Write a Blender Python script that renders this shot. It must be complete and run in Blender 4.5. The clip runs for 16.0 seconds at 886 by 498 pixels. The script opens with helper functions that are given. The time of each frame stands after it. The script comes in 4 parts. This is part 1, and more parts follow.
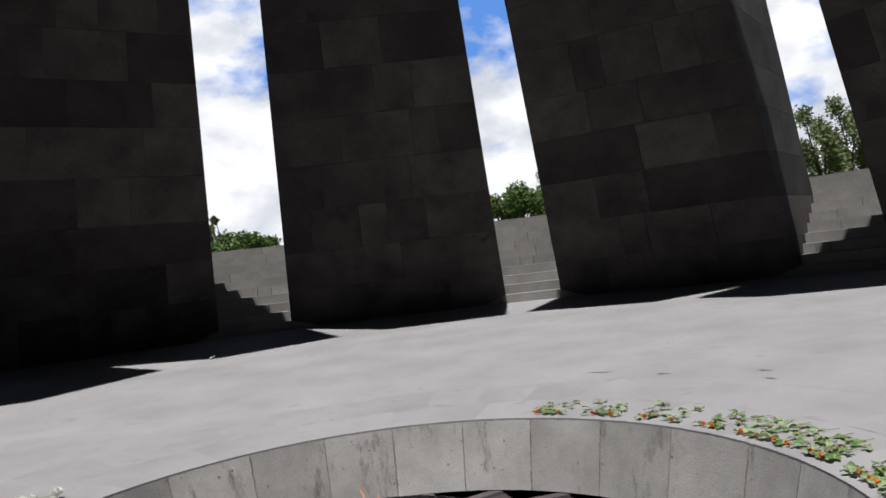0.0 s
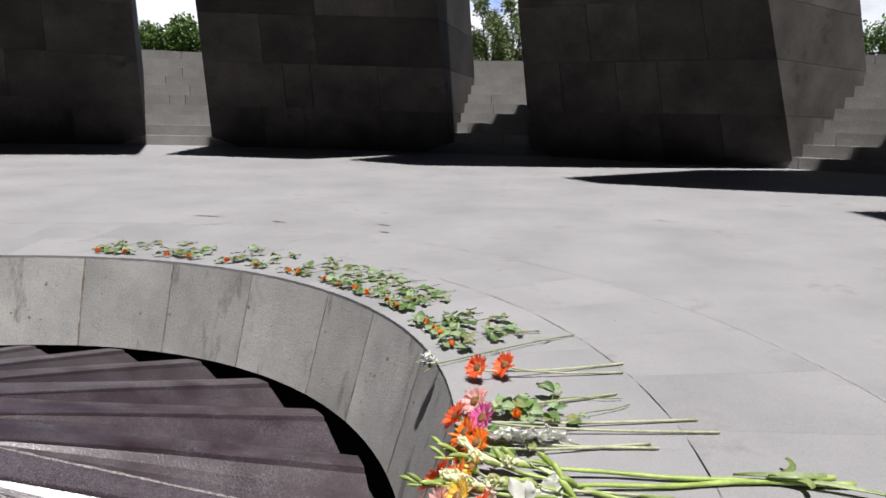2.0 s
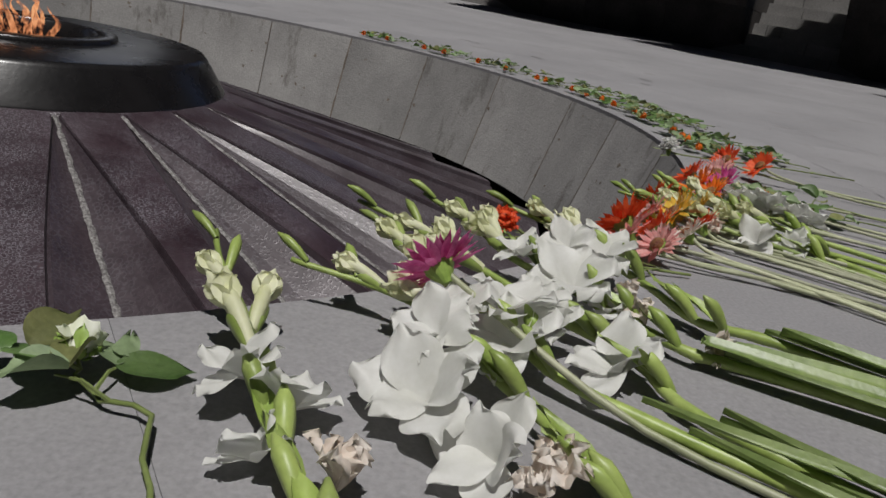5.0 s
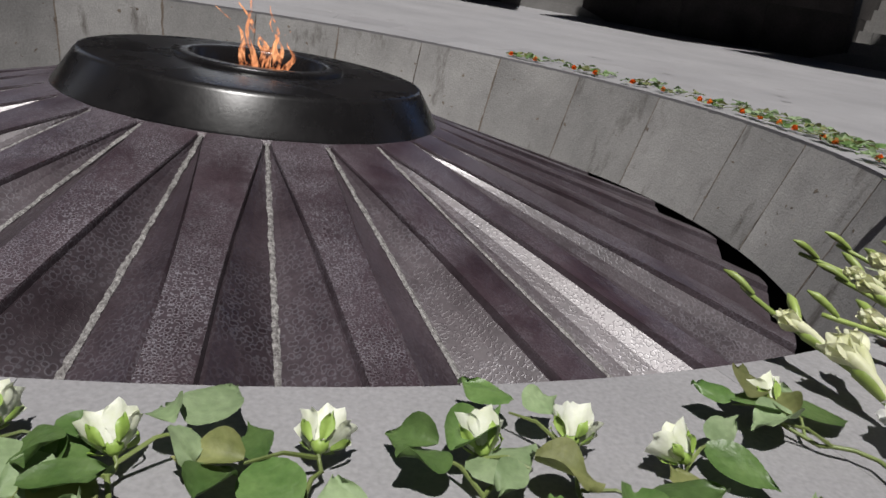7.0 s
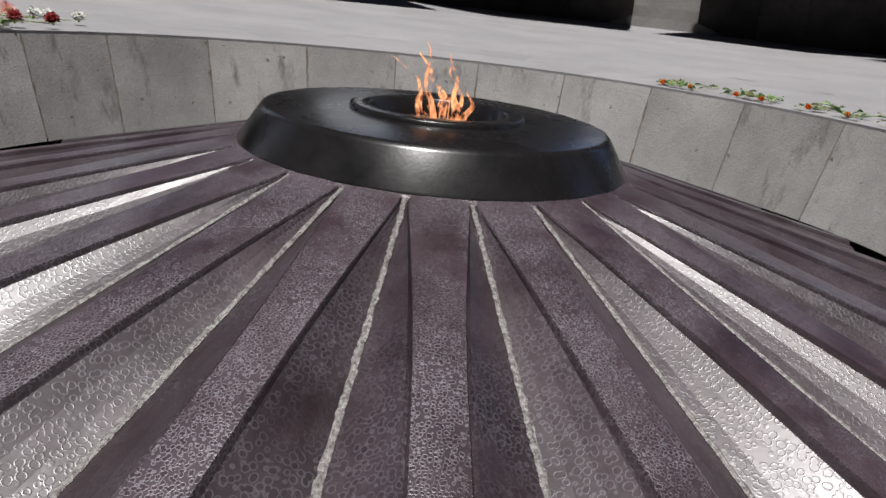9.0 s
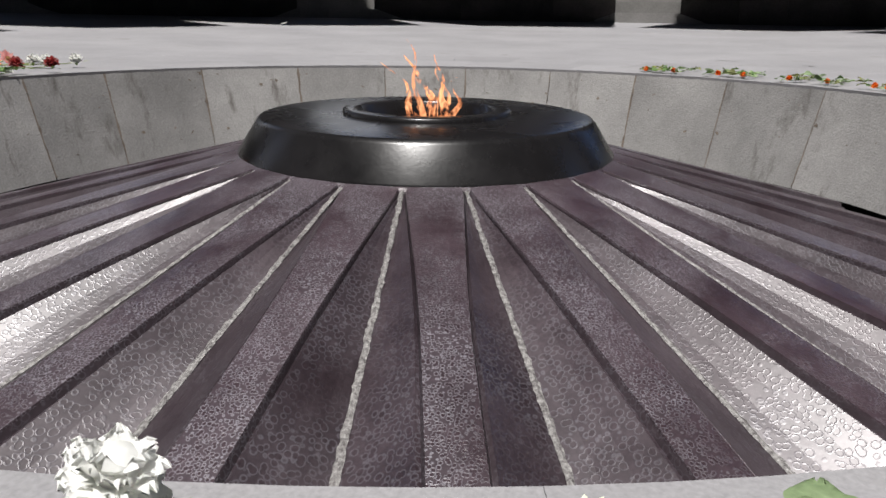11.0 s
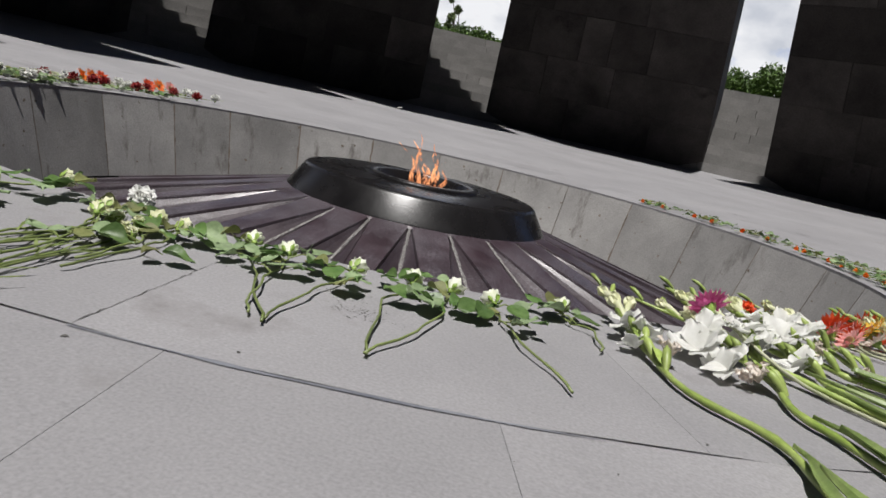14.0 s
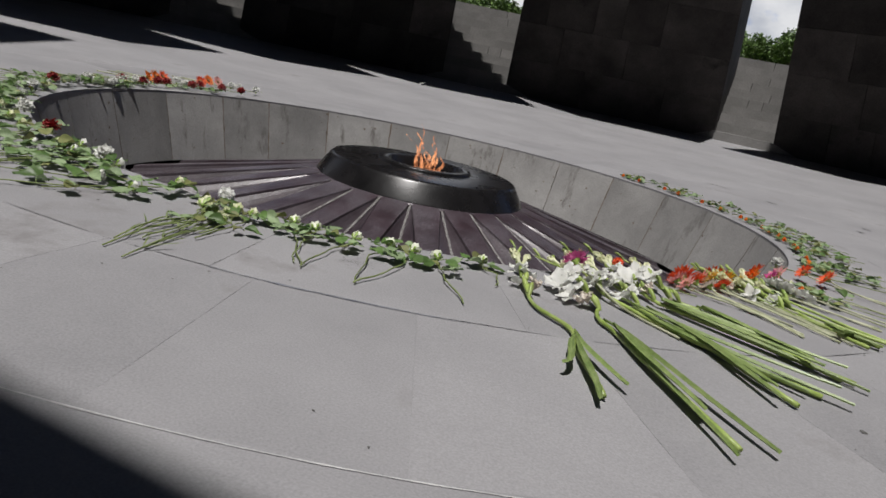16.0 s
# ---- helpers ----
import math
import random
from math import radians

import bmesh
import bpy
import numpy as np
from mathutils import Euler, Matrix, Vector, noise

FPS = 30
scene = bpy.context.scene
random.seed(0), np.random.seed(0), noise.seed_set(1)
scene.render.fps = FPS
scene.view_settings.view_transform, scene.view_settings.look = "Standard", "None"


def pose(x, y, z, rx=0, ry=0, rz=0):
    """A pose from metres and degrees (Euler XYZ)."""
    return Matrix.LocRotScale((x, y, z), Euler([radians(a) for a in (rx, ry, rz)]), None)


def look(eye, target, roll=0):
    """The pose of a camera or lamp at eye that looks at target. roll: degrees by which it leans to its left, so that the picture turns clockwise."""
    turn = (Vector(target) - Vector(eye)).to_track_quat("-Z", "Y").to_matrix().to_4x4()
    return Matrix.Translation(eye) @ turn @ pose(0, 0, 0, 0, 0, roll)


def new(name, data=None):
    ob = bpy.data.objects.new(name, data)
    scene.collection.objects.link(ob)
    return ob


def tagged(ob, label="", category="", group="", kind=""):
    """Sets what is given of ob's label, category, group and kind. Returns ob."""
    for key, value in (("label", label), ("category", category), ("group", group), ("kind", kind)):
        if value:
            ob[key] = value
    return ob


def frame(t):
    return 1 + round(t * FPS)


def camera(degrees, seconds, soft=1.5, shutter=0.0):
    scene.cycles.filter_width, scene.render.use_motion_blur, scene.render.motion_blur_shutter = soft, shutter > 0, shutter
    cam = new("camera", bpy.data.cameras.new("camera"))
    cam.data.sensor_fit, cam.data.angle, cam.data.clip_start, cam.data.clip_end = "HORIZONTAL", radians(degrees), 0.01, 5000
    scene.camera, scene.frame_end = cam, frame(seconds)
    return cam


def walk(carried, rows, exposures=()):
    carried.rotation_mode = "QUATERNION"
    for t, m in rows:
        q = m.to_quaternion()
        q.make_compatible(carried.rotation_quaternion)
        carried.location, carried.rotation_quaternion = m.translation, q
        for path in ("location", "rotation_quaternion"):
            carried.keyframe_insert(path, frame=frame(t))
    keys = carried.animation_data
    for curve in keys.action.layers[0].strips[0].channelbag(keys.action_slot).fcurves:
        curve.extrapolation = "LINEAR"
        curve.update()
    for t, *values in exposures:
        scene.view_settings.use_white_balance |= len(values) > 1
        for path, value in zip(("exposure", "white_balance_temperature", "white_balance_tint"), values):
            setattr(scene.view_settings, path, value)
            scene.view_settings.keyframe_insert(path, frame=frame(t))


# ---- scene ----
cam = camera(64.35, 16.0, soft=1.6)
ROWS = [
    (0.0, 0.327, -3.233, 1.152, 91.45, 6.70, -1.95),
    (0.5, 0.445, -3.063, 1.084, 93.17, -0.16, -15.34),
    (1.0, 0.582, -2.878, 1.018, 92.48, -9.07, -18.55),
    (1.5, 0.798, -2.772, 0.978, 84.54, 4.36, -17.58),
    (2.0, 1.021, -2.509, 0.789, 79.87, -1.59, -26.76),
    (2.5, 1.247, -2.286, 0.456, 76.94, -10.62, -15.94),
    (3.0, 1.314, -2.286, 0.334, 73.76, -14.30, -11.27),
    (5.5, 1.006, -2.493, 0.314, 69.48, -9.40, -3.93),
    (6.0, 0.875, -2.503, 0.318, 68.80, -9.22, -3.29),
    (6.5, 0.738, -2.513, 0.322, 69.11, -9.41, -0.72),
    (7.0, 0.589, -2.520, 0.313, 69.78, -9.59, -0.01),
    (7.5, 0.429, -2.511, 0.314, 69.20, -8.71, 0.90),
    (8.0, 0.309, -2.424, 0.282, 67.58, -6.89, 3.90),
    (8.5, 0.264, -2.347, 0.321, 69.64, -7.25, 6.68),
    (11.0, 0.299, -2.451, 0.278, 71.96, -0.88, 5.79),
    (11.5, 0.396, -2.578, 0.260, 70.24, -9.41, 10.74),
    (12.0, 0.515, -2.674, 0.258, 70.95, -12.35, 15.07),
    (12.5, 0.667, -2.809, 0.267, 73.29, -12.89, 16.57),
    (13.0, 0.797, -2.986, 0.286, 75.94, -14.80, 15.10),
    (13.5, 0.916, -3.175, 0.326, 75.64, -14.03, 13.74),
    (14.0, 1.015, -3.328, 0.344, 78.68, -12.69, 16.59),
    (14.5, 1.133, -3.526, 0.360, 77.68, -13.17, 17.19),
    (15.0, 1.240, -3.710, 0.400, 76.95, -13.15, 16.30),
    (15.5, 1.339, -3.878, 0.466, 77.68, -11.75, 15.73),
    (16.0, 1.408, -4.084, 0.590, 75.25, -11.84, 19.18),
]
EXPOSURES = [(0.0, 0.36), (1.5, 0.64), (2.0, 0.62), (3.0, 0.5), (5.5, -0.6), (6.0, -0.48), (7.0, 0.0), (8.5, 0.3), (11.0, 0.46), (12.5, 0.36), (14.5, 0.06), (16.0, -0.1)]
walk(cam, [(t, pose(x, y, z, rx, ry, rz)) for t, x, y, z, rx, ry, rz in ROWS], EXPOSURES)

# ---- light ----
SUN_AZ, SUN_EL = 256.0, 73.4  # degrees, counter-clockwise from +x; height over the horizon
scene.view_settings.exposure = 0.0
world = bpy.data.worlds.new("sky")
scene.world = world
world.use_nodes = True
wn, wl = world.node_tree.nodes, world.node_tree.links
sky = wn.new("ShaderNodeTexSky")
sky.sky_type = "NISHITA"
sky.sun_disc = False
sky.sun_elevation = radians(SUN_EL)
sky.sun_rotation = radians(90 - SUN_AZ)
sky.altitude = 1000
wl.new(sky.outputs[0], wn["Background"].inputs[0])
wn["Background"].inputs[1].default_value = 0.008
sun_data = bpy.data.lights.new("sun", "SUN")
sun_data.energy, sun_data.angle, sun_data.color = 4.55, radians(0.53), (1.0, 0.975, 0.945)
sun = new("sun", sun_data)
sun_way = Vector((math.cos(radians(SUN_AZ)) * math.cos(radians(SUN_EL)), math.sin(radians(SUN_AZ)) * math.cos(radians(SUN_EL)), math.sin(radians(SUN_EL))))
sun.matrix_world = look(sun_way * 60, (0, 0, 0))

# ---- materials ----
def material(name, dark, light, rough=0.8, scale=3.0, detail=8.0, grain=60.0, grain_amount=0.25, bump=0.2, bump_scale=None,
             metal=0.0, vary=0.0, island=False, spec=0.5, stain=None, stain_stretch=1.0, stain_scale=0.6, stain_at=0.6, rough_vary=0.08, coat=0.0, sheer=0.0):
    """A surface with broad tone changes, fine grain, relief and, if asked for, stains and a tone of its own for each piece."""
    m = bpy.data.materials.new(name)
    m.use_nodes = True
    n, k = m.node_tree.nodes, m.node_tree.links
    b = n["Principled BSDF"]
    co = n.new("ShaderNodeTexCoord")
    src = co.outputs["Object"]
    if vary:
        info = n.new("ShaderNodeNewGeometry" if island else "ShaderNodeObjectInfo")
        rnd = info.outputs["Random Per Island" if island else "Random"]
        shift = n.new("ShaderNodeVectorMath")
        shift.operation = "MULTIPLY_ADD"
        shift.inputs[1].default_value = (37.0, 23.0, 51.0)
        k.new(rnd, shift.inputs[0])
        k.new(src, shift.inputs[2])
        src = shift.outputs[0]
    broad = n.new("ShaderNodeTexNoise")
    broad.inputs["Scale"].default_value, broad.inputs["Detail"].default_value, broad.inputs["Roughness"].default_value = scale, detail, 0.62
    fine = n.new("ShaderNodeTexNoise")
    fine.inputs["Scale"].default_value, fine.inputs["Detail"].default_value = grain, 4
    k.new(src, broad.inputs["Vector"])
    k.new(src, fine.inputs["Vector"])
    ramp = n.new("ShaderNodeValToRGB")
    ramp.color_ramp.elements[0].position, ramp.color_ramp.elements[1].position = 0.3, 0.7
    ramp.color_ramp.elements[0].color, ramp.color_ramp.elements[1].color = (*dark, 1), (*light, 1)
    k.new(broad.outputs["Fac"], ramp.inputs[0])
    col = ramp.outputs[0]
    mul = n.new("ShaderNodeMix")
    mul.data_type, mul.blend_type = "RGBA", "OVERLAY"
    mul.inputs[0].default_value = grain_amount
    k.new(col, mul.inputs[6])
    k.new(fine.outputs["Fac"], mul.inputs[7])
    col = mul.outputs[2]
    if stain:
        st = n.new("ShaderNodeTexNoise")
        st.inputs["Scale"].default_value, st.inputs["Detail"].default_value = stain_scale, 10
        st.inputs["Roughness"].default_value = 0.7
        sm = n.new("ShaderNodeMapping")
        sm.inputs["Scale"].default_value = (1, 1, stain_stretch)
        k.new(src, sm.inputs[0])
        k.new(sm.outputs[0], st.inputs["Vector"])
        sr = n.new("ShaderNodeValToRGB")
        sr.color_ramp.elements[0].position, sr.color_ramp.elements[1].position = stain_at, stain_at + 0.12
        k.new(st.outputs["Fac"], sr.inputs[0])
        mx = n.new("ShaderNodeMix")
        mx.data_type = "RGBA"
        k.new(sr.outputs[0], mx.inputs[0])
        k.new(col, mx.inputs[6])
        mx.inputs[7].default_value = (*stain, 1)
        col = mx.outputs[2]
    if vary:
        hsv = n.new("ShaderNodeHueSaturation")
        mr = n.new("ShaderNodeMapRange")
        mr.inputs[3].default_value, mr.inputs[4].default_value = 1 - vary, 1 + vary
        k.new(rnd, mr.inputs[0])
        k.new(mr.outputs[0], hsv.inputs["Value"])
        k.new(col, hsv.inputs["Color"])
        col = hsv.outputs[0]
    k.new(col, b.inputs["Base Color"])
    rr = n.new("ShaderNodeMapRange")
    rr.inputs[3].default_value, rr.inputs[4].default_value = max(0.02, rough - rough_vary), min(1.0, rough + rough_vary)
    k.new(broad.outputs["Fac"], rr.inputs[0])
    k.new(rr.outputs[0], b.inputs["Roughness"])
    b.inputs["Metallic"].default_value = metal
    b.inputs["Specular IOR Level"].default_value = spec
    b.inputs["Coat Weight"].default_value = coat
    b.inputs["Coat Roughness"].default_value = 0.3
    if sheer:
        thin, blend = n.new("ShaderNodeBsdfTranslucent"), n.new("ShaderNodeMixShader")
        k.new(col, thin.inputs[0])
        blend.inputs[0].default_value = sheer
        k.new(b.outputs[0], blend.inputs[1])
        k.new(thin.outputs[0], blend.inputs[2])
        k.new(blend.outputs[0], n["Material Output"].inputs[0])
    if bump:
        bp = n.new("ShaderNodeBump")
        bp.inputs["Strength"].default_value = bump
        bp.inputs["Distance"].default_value = 0.004
        if bump_scale:
            bn = n.new("ShaderNodeTexNoise")
            bn.inputs["Scale"].default_value, bn.inputs["Detail"].default_value = bump_scale, 6
            k.new(src, bn.inputs["Vector"])
            k.new(bn.outputs["Fac"], bp.inputs["Height"])
        else:
            k.new(fine.outputs["Fac"], bp.inputs["Height"])
        k.new(bp.outputs[0], b.inputs["Normal"])
    return m


M_floor = material("paving", (0.212, 0.208, 0.217), (0.288, 0.282, 0.292), 0.85, 1.3, 14, 210, 0.3, 0.2, vary=0.03, spec=0.3, stain=(0.2, 0.192, 0.196), stain_scale=2.6, stain_at=0.57)
M_block = material("basalt_block", (0.2, 0.195, 0.192), (0.34, 0.332, 0.325), 0.85, 2.2, 10, 120, 0.35, 0.5, vary=0.14, stain=(0.11, 0.1, 0.092), stain_scale=7.0, stain_stretch=0.12, stain_at=0.57)
M_slab = material("slab_basalt", (0.036, 0.032, 0.031), (0.098, 0.088, 0.084), 0.9, 1.2, 9, 40, 0.35, 0.6, vary=0.36, spec=0.25, stain=(0.016, 0.015, 0.015), stain_scale=0.9, stain_at=0.62)
M_step = material("step_stone", (0.17, 0.165, 0.16), (0.25, 0.242, 0.235), 0.9, 1.6, 9, 50, 0.35, 0.5, vary=0.1, stain=(0.15, 0.14, 0.13), stain_scale=2.0, stain_at=0.64)
M_rust = material("rust_stained_joint", (0.1, 0.075, 0.058), (0.22, 0.185, 0.155), 0.9, 14, 7, 120, 0.4, 0.3, stain=(0.05, 0.042, 0.036), stain_scale=22, stain_stretch=0.3, stain_at=0.56)
M_mortar = material("pale_mortar", (0.34, 0.335, 0.34), (0.5, 0.49, 0.49), 0.85, 9, 6, 80, 0.4, 0.3)
M_joint = material("joint_filler", (0.11, 0.115, 0.14), (0.24, 0.245, 0.27), 0.8, 6, 6, 80, 0.3, 0.3)
M_bronze = material("hammered_bronze", (0.023, 0.0122, 0.0165), (0.055, 0.036, 0.045), 0.37, 5, 9, 90, 0.5, 0.0, metal=0.12, vary=0.12, rough_vary=0.1, spec=0.7)
M_worn = material("worn_bronze", (0.06, 0.05, 0.052), (0.4, 0.39, 0.38), 0.6, 110, 6, 260, 0.6, 1.0, metal=0.3)
M_burner = material("burner_bronze", (0.008, 0.0075, 0.008), (0.02, 0.0185, 0.0195), 0.28, 3.5, 11, 90, 0.25, 0.05, metal=0.2, rough_vary=0.13, spec=0.6)
M_earth = material("pit_floor", (0.02, 0.02, 0.02), (0.05, 0.048, 0.045), 0.9, 3, 6, 40, 0.3, 0.3)
M_grass = material("turf", (0.05, 0.075, 0.025), (0.12, 0.14, 0.05), 0.9, 0.8, 9, 20, 0.4, 0.5)


def hammered(m, scale, strength, height, glint, amount):
    """Adds round punch marks: their rims stand proud and carry a painted glint in patches."""
    n, k = m.node_tree.nodes, m.node_tree.links
    b = n["Principled BSDF"]
    co = n.new("ShaderNodeTexCoord")
    warp = n.new("ShaderNodeTexNoise")
    warp.inputs["Scale"].default_value = 14.0
    add = n.new("ShaderNodeMixRGB")
    add.inputs[0].default_value = 0.02
    k.new(co.outputs["Object"], warp.inputs["Vector"])
    k.new(co.outputs["Object"], add.inputs[1])
    k.new(warp.outputs["Color"], add.inputs[2])
    vo = n.new("ShaderNodeTexVoronoi")
    vo.inputs["Scale"].default_value = scale
    vo.inputs["Randomness"].default_value = 0.75
    k.new(add.outputs[0], vo.inputs["Vector"])
    ring = n.new("ShaderNodeValToRGB")
    e = ring.color_ramp.elements
    e[0].position, e[1].position = 0.36, 0.47
    e[0].color, e[1].color = (0, 0, 0, 1), (1, 1, 1, 1)
    last = e.new(0.56)
    last.color = (0.1, 0.1, 0.1, 1)
    k.new(vo.outputs["Distance"], ring.inputs[0])
    soft = n.new("ShaderNodeTexNoise")
    soft.inputs["Scale"].default_value, soft.inputs["Detail"].default_value = 11.0, 6
    k.new(co.outputs["Object"], soft.inputs["Vector"])
    mx = n.new("ShaderNodeMath")
    mx.operation = "MULTIPLY_ADD"
    mx.inputs[1].default_value = 0.35
    k.new(ring.outputs[0], mx.inputs[0])
    k.new(soft.outputs["Fac"], mx.inputs[2])
    bp = n.new("ShaderNodeBump")
    bp.inputs["Strength"].default_value, bp.inputs["Distance"].default_value = strength, height
    k.new(mx.outputs[0], bp.inputs["Height"])
    k.new(bp.outputs[0], b.inputs["Normal"])
    # patchy highlights on the rims, painted into the base colour
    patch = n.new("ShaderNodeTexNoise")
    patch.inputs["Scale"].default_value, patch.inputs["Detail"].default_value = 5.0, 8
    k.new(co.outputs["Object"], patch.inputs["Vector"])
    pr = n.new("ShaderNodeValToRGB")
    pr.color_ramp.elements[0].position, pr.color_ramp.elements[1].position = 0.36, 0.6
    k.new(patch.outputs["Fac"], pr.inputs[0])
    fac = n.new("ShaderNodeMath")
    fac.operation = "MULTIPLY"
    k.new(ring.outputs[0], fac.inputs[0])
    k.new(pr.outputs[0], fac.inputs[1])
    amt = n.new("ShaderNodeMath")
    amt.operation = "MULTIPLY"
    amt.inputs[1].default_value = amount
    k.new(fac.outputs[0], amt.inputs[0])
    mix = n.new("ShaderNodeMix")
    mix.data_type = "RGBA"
    mix.inputs[7].default_value = (*glint, 1)
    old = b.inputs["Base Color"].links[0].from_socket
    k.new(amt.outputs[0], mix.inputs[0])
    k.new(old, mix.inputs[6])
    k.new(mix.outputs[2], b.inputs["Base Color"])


M_facet = material("beaten_bronze", (0.023, 0.0145, 0.0185), (0.056, 0.041, 0.049), 0.38, 5, 9, 90, 0.5, 0.0, metal=0.12, vary=0.15, rough_vary=0.1, spec=0.75)
# the tone given here is the highlight painted on the punch-mark rims
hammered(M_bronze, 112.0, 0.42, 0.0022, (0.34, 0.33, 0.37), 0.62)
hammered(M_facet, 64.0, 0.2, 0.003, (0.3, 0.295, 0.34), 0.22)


# ---- building helpers ----
def finish(name, bm, mat, smooth=False):
    me = bpy.data.meshes.new(name)
    bm.to_mesh(me)
    bm.free()
    me.materials.append(mat)
    if smooth:
        me.shade_smooth()
    return new(name, me)


def part(name, bm, mat, parent, label="", smooth=False):
    ob = finish(name, bm, mat, smooth)
    ob.parent = parent
    if label:
        tagged(ob, label)
    return ob


def polar(r, a, z=0.0):
    return Vector((r * math.cos(radians(a)), r * math.sin(radians(a)), z))


def solid(bm, bottom, top):
    """A closed solid between two rings of as many corners."""
    lo = [bm.verts.new(v) for v in bottom]
    hi = [bm.verts.new(v) for v in top]
    n = len(lo)
    bm.faces.new(list(reversed(lo)))
    bm.faces.new(hi)
    for i in range(n):
        bm.faces.new((lo[i], lo[(i + 1) % n], hi[(i + 1) % n], hi[i]))


def revolve(bm, profile, steps=96):
    """Turns a line of (r, z) round the z axis."""
    rings = [[bm.verts.new(polar(max(r, 1e-4), 360 * i / steps, z)) for i in range(steps)] for r, z in profile]
    for a, b in zip(rings, rings[1:]):
        for i in range(steps):
            bm.faces.new((a[i], a[(i + 1) % steps], b[(i + 1) % steps], b[i]))


def arc_block(bm, r0, r1, a0, a1, z0, z1, n=4, r0_low=None, r1_low=None):
    """A curved block between two radii and two angles; the low radii let its faces lean."""
    r0_low, r1_low = r0_low or r0, r1_low or r1
    angles = [a0 + (a1 - a0) * i / n for i in range(n + 1)]
    top = [polar(r0, a, z1) for a in reversed(angles)] + [polar(r1, a, z1) for a in angles]
    low = [polar(r0_low, a, z0) for a in reversed(angles)] + [polar(r1_low, a, z0) for a in angles]
    solid(bm, low, top)


# ---- the floor and the pit ----
R_PIT, R_LOW, PIT_Z = 2.1, 1.965, -0.478
R_RING, R_RING2, R_SLAB = 2.70, 3.41, 10.95
RISE = 0.036  # the floor falls towards the pit
rng = random.Random(3)

def floor_z(r):
    return max(0.0, r - R_RING2) * RISE


floor_bm = bmesh.new()
rings = []
radii = [R_PIT - 0.0, 2.4, R_RING, R_RING2, 5.0, 6.5, 8.0, 9.5, 11.5, 18.0]
bed = [polar(r, 360 * i / 168) for r in radii for i in range(168)]
vs = [floor_bm.verts.new((v.x, v.y, -0.002 if j // 168 < 3 else floor_z(v.length))) for j, v in enumerate(bed)]
for j in range(len(radii) - 1):
    for i in range(168):
        a, b = j * 168 + i, j * 168 + (i + 1) % 168
        floor_bm.faces.new((vs[a], vs[a + 168], vs[b + 168], vs[b]))
floor = tagged(finish("floor", floor_bm, M_floor), "smooth grey stone floor round the sunken flame", "floor", kind="structure")

ground_bm = bmesh.new()
gv = [[ground_bm.verts.new(polar(r, 360 * i / 96, z)) for i in range(96)] for r, z in ((13.6, 2.09), (22, 2.12), (60, 1.6), (400, -6), (1500, -60))]
for a, b in zip(gv, gv[1:]):
    for i in range(96):
        ground_bm.faces.new((a[i], b[i], b[(i + 1) % 96], a[(i + 1) % 96]))
ground = tagged(finish("ground", ground_bm, M_grass), "grassy ground beyond the top of the steps", "ground", kind="structure")

# curbing of the pit
pit_wall = tagged(new("wall_pit"), "curved stone wall lining the sunken pit", "wall", kind="structure")
pit_floor_bm = bmesh.new()
revolve(pit_floor_bm, [(2.5, -0.68), (0.0, -0.68)], 48)
pit_floor = tagged(finish("floor_pit", pit_floor_bm, M_earth), "dark floor under the bronze pleats", "floor", kind="structure")
back_bm = bmesh.new()
revolve(back_bm, [(2.5, -0.68), (2.5, -0.03), (2.15, -0.03)], 72)
part("backing", back_bm, M_earth, pit_wall)

# ---- the bronze pleats and the burner ----
CONE_R0, CONE_R1, CONE_LOW = 0.60, 1.89, -0.68
pleats = tagged(new("bronze_cone"), "pleated hammered bronze cone with pale worn seams round the flame burner", "bronze cone")


def strip_z(r):
    return -0.147 - 0.25 * (r - 0.64)


def seam_z(r):
    return -0.157 - 0.35 * (r - 0.64)


def strip_half(r):
    """Half the width of a raised strip: wide at the burner, narrower outwards."""
    return min(0.05 + 0.03 * max(0.0, (1.25 - r) / 0.6) ** 1.4, r * math.tan(radians(7.1)))


STEPS = [CONE_R0 + (CONE_R1 - CONE_R0) * i / 14 for i in range(15)]


def band(bm, lines, foot=None):
    """Joins lines of as many places; foot closes the outer end down to a height."""
    rows = [[bm.verts.new(p) for p in line] for line in lines]
    if foot is not None:
        for row, line in zip(rows, lines):
            row.append(bm.verts.new((line[-1].x, line[-1].y, foot)))
    for a, b in zip(rows, rows[1:]):
        for i in range(len(a) - 1):
            bm.faces.new((a[i], a[i + 1], b[i + 1], b[i]))


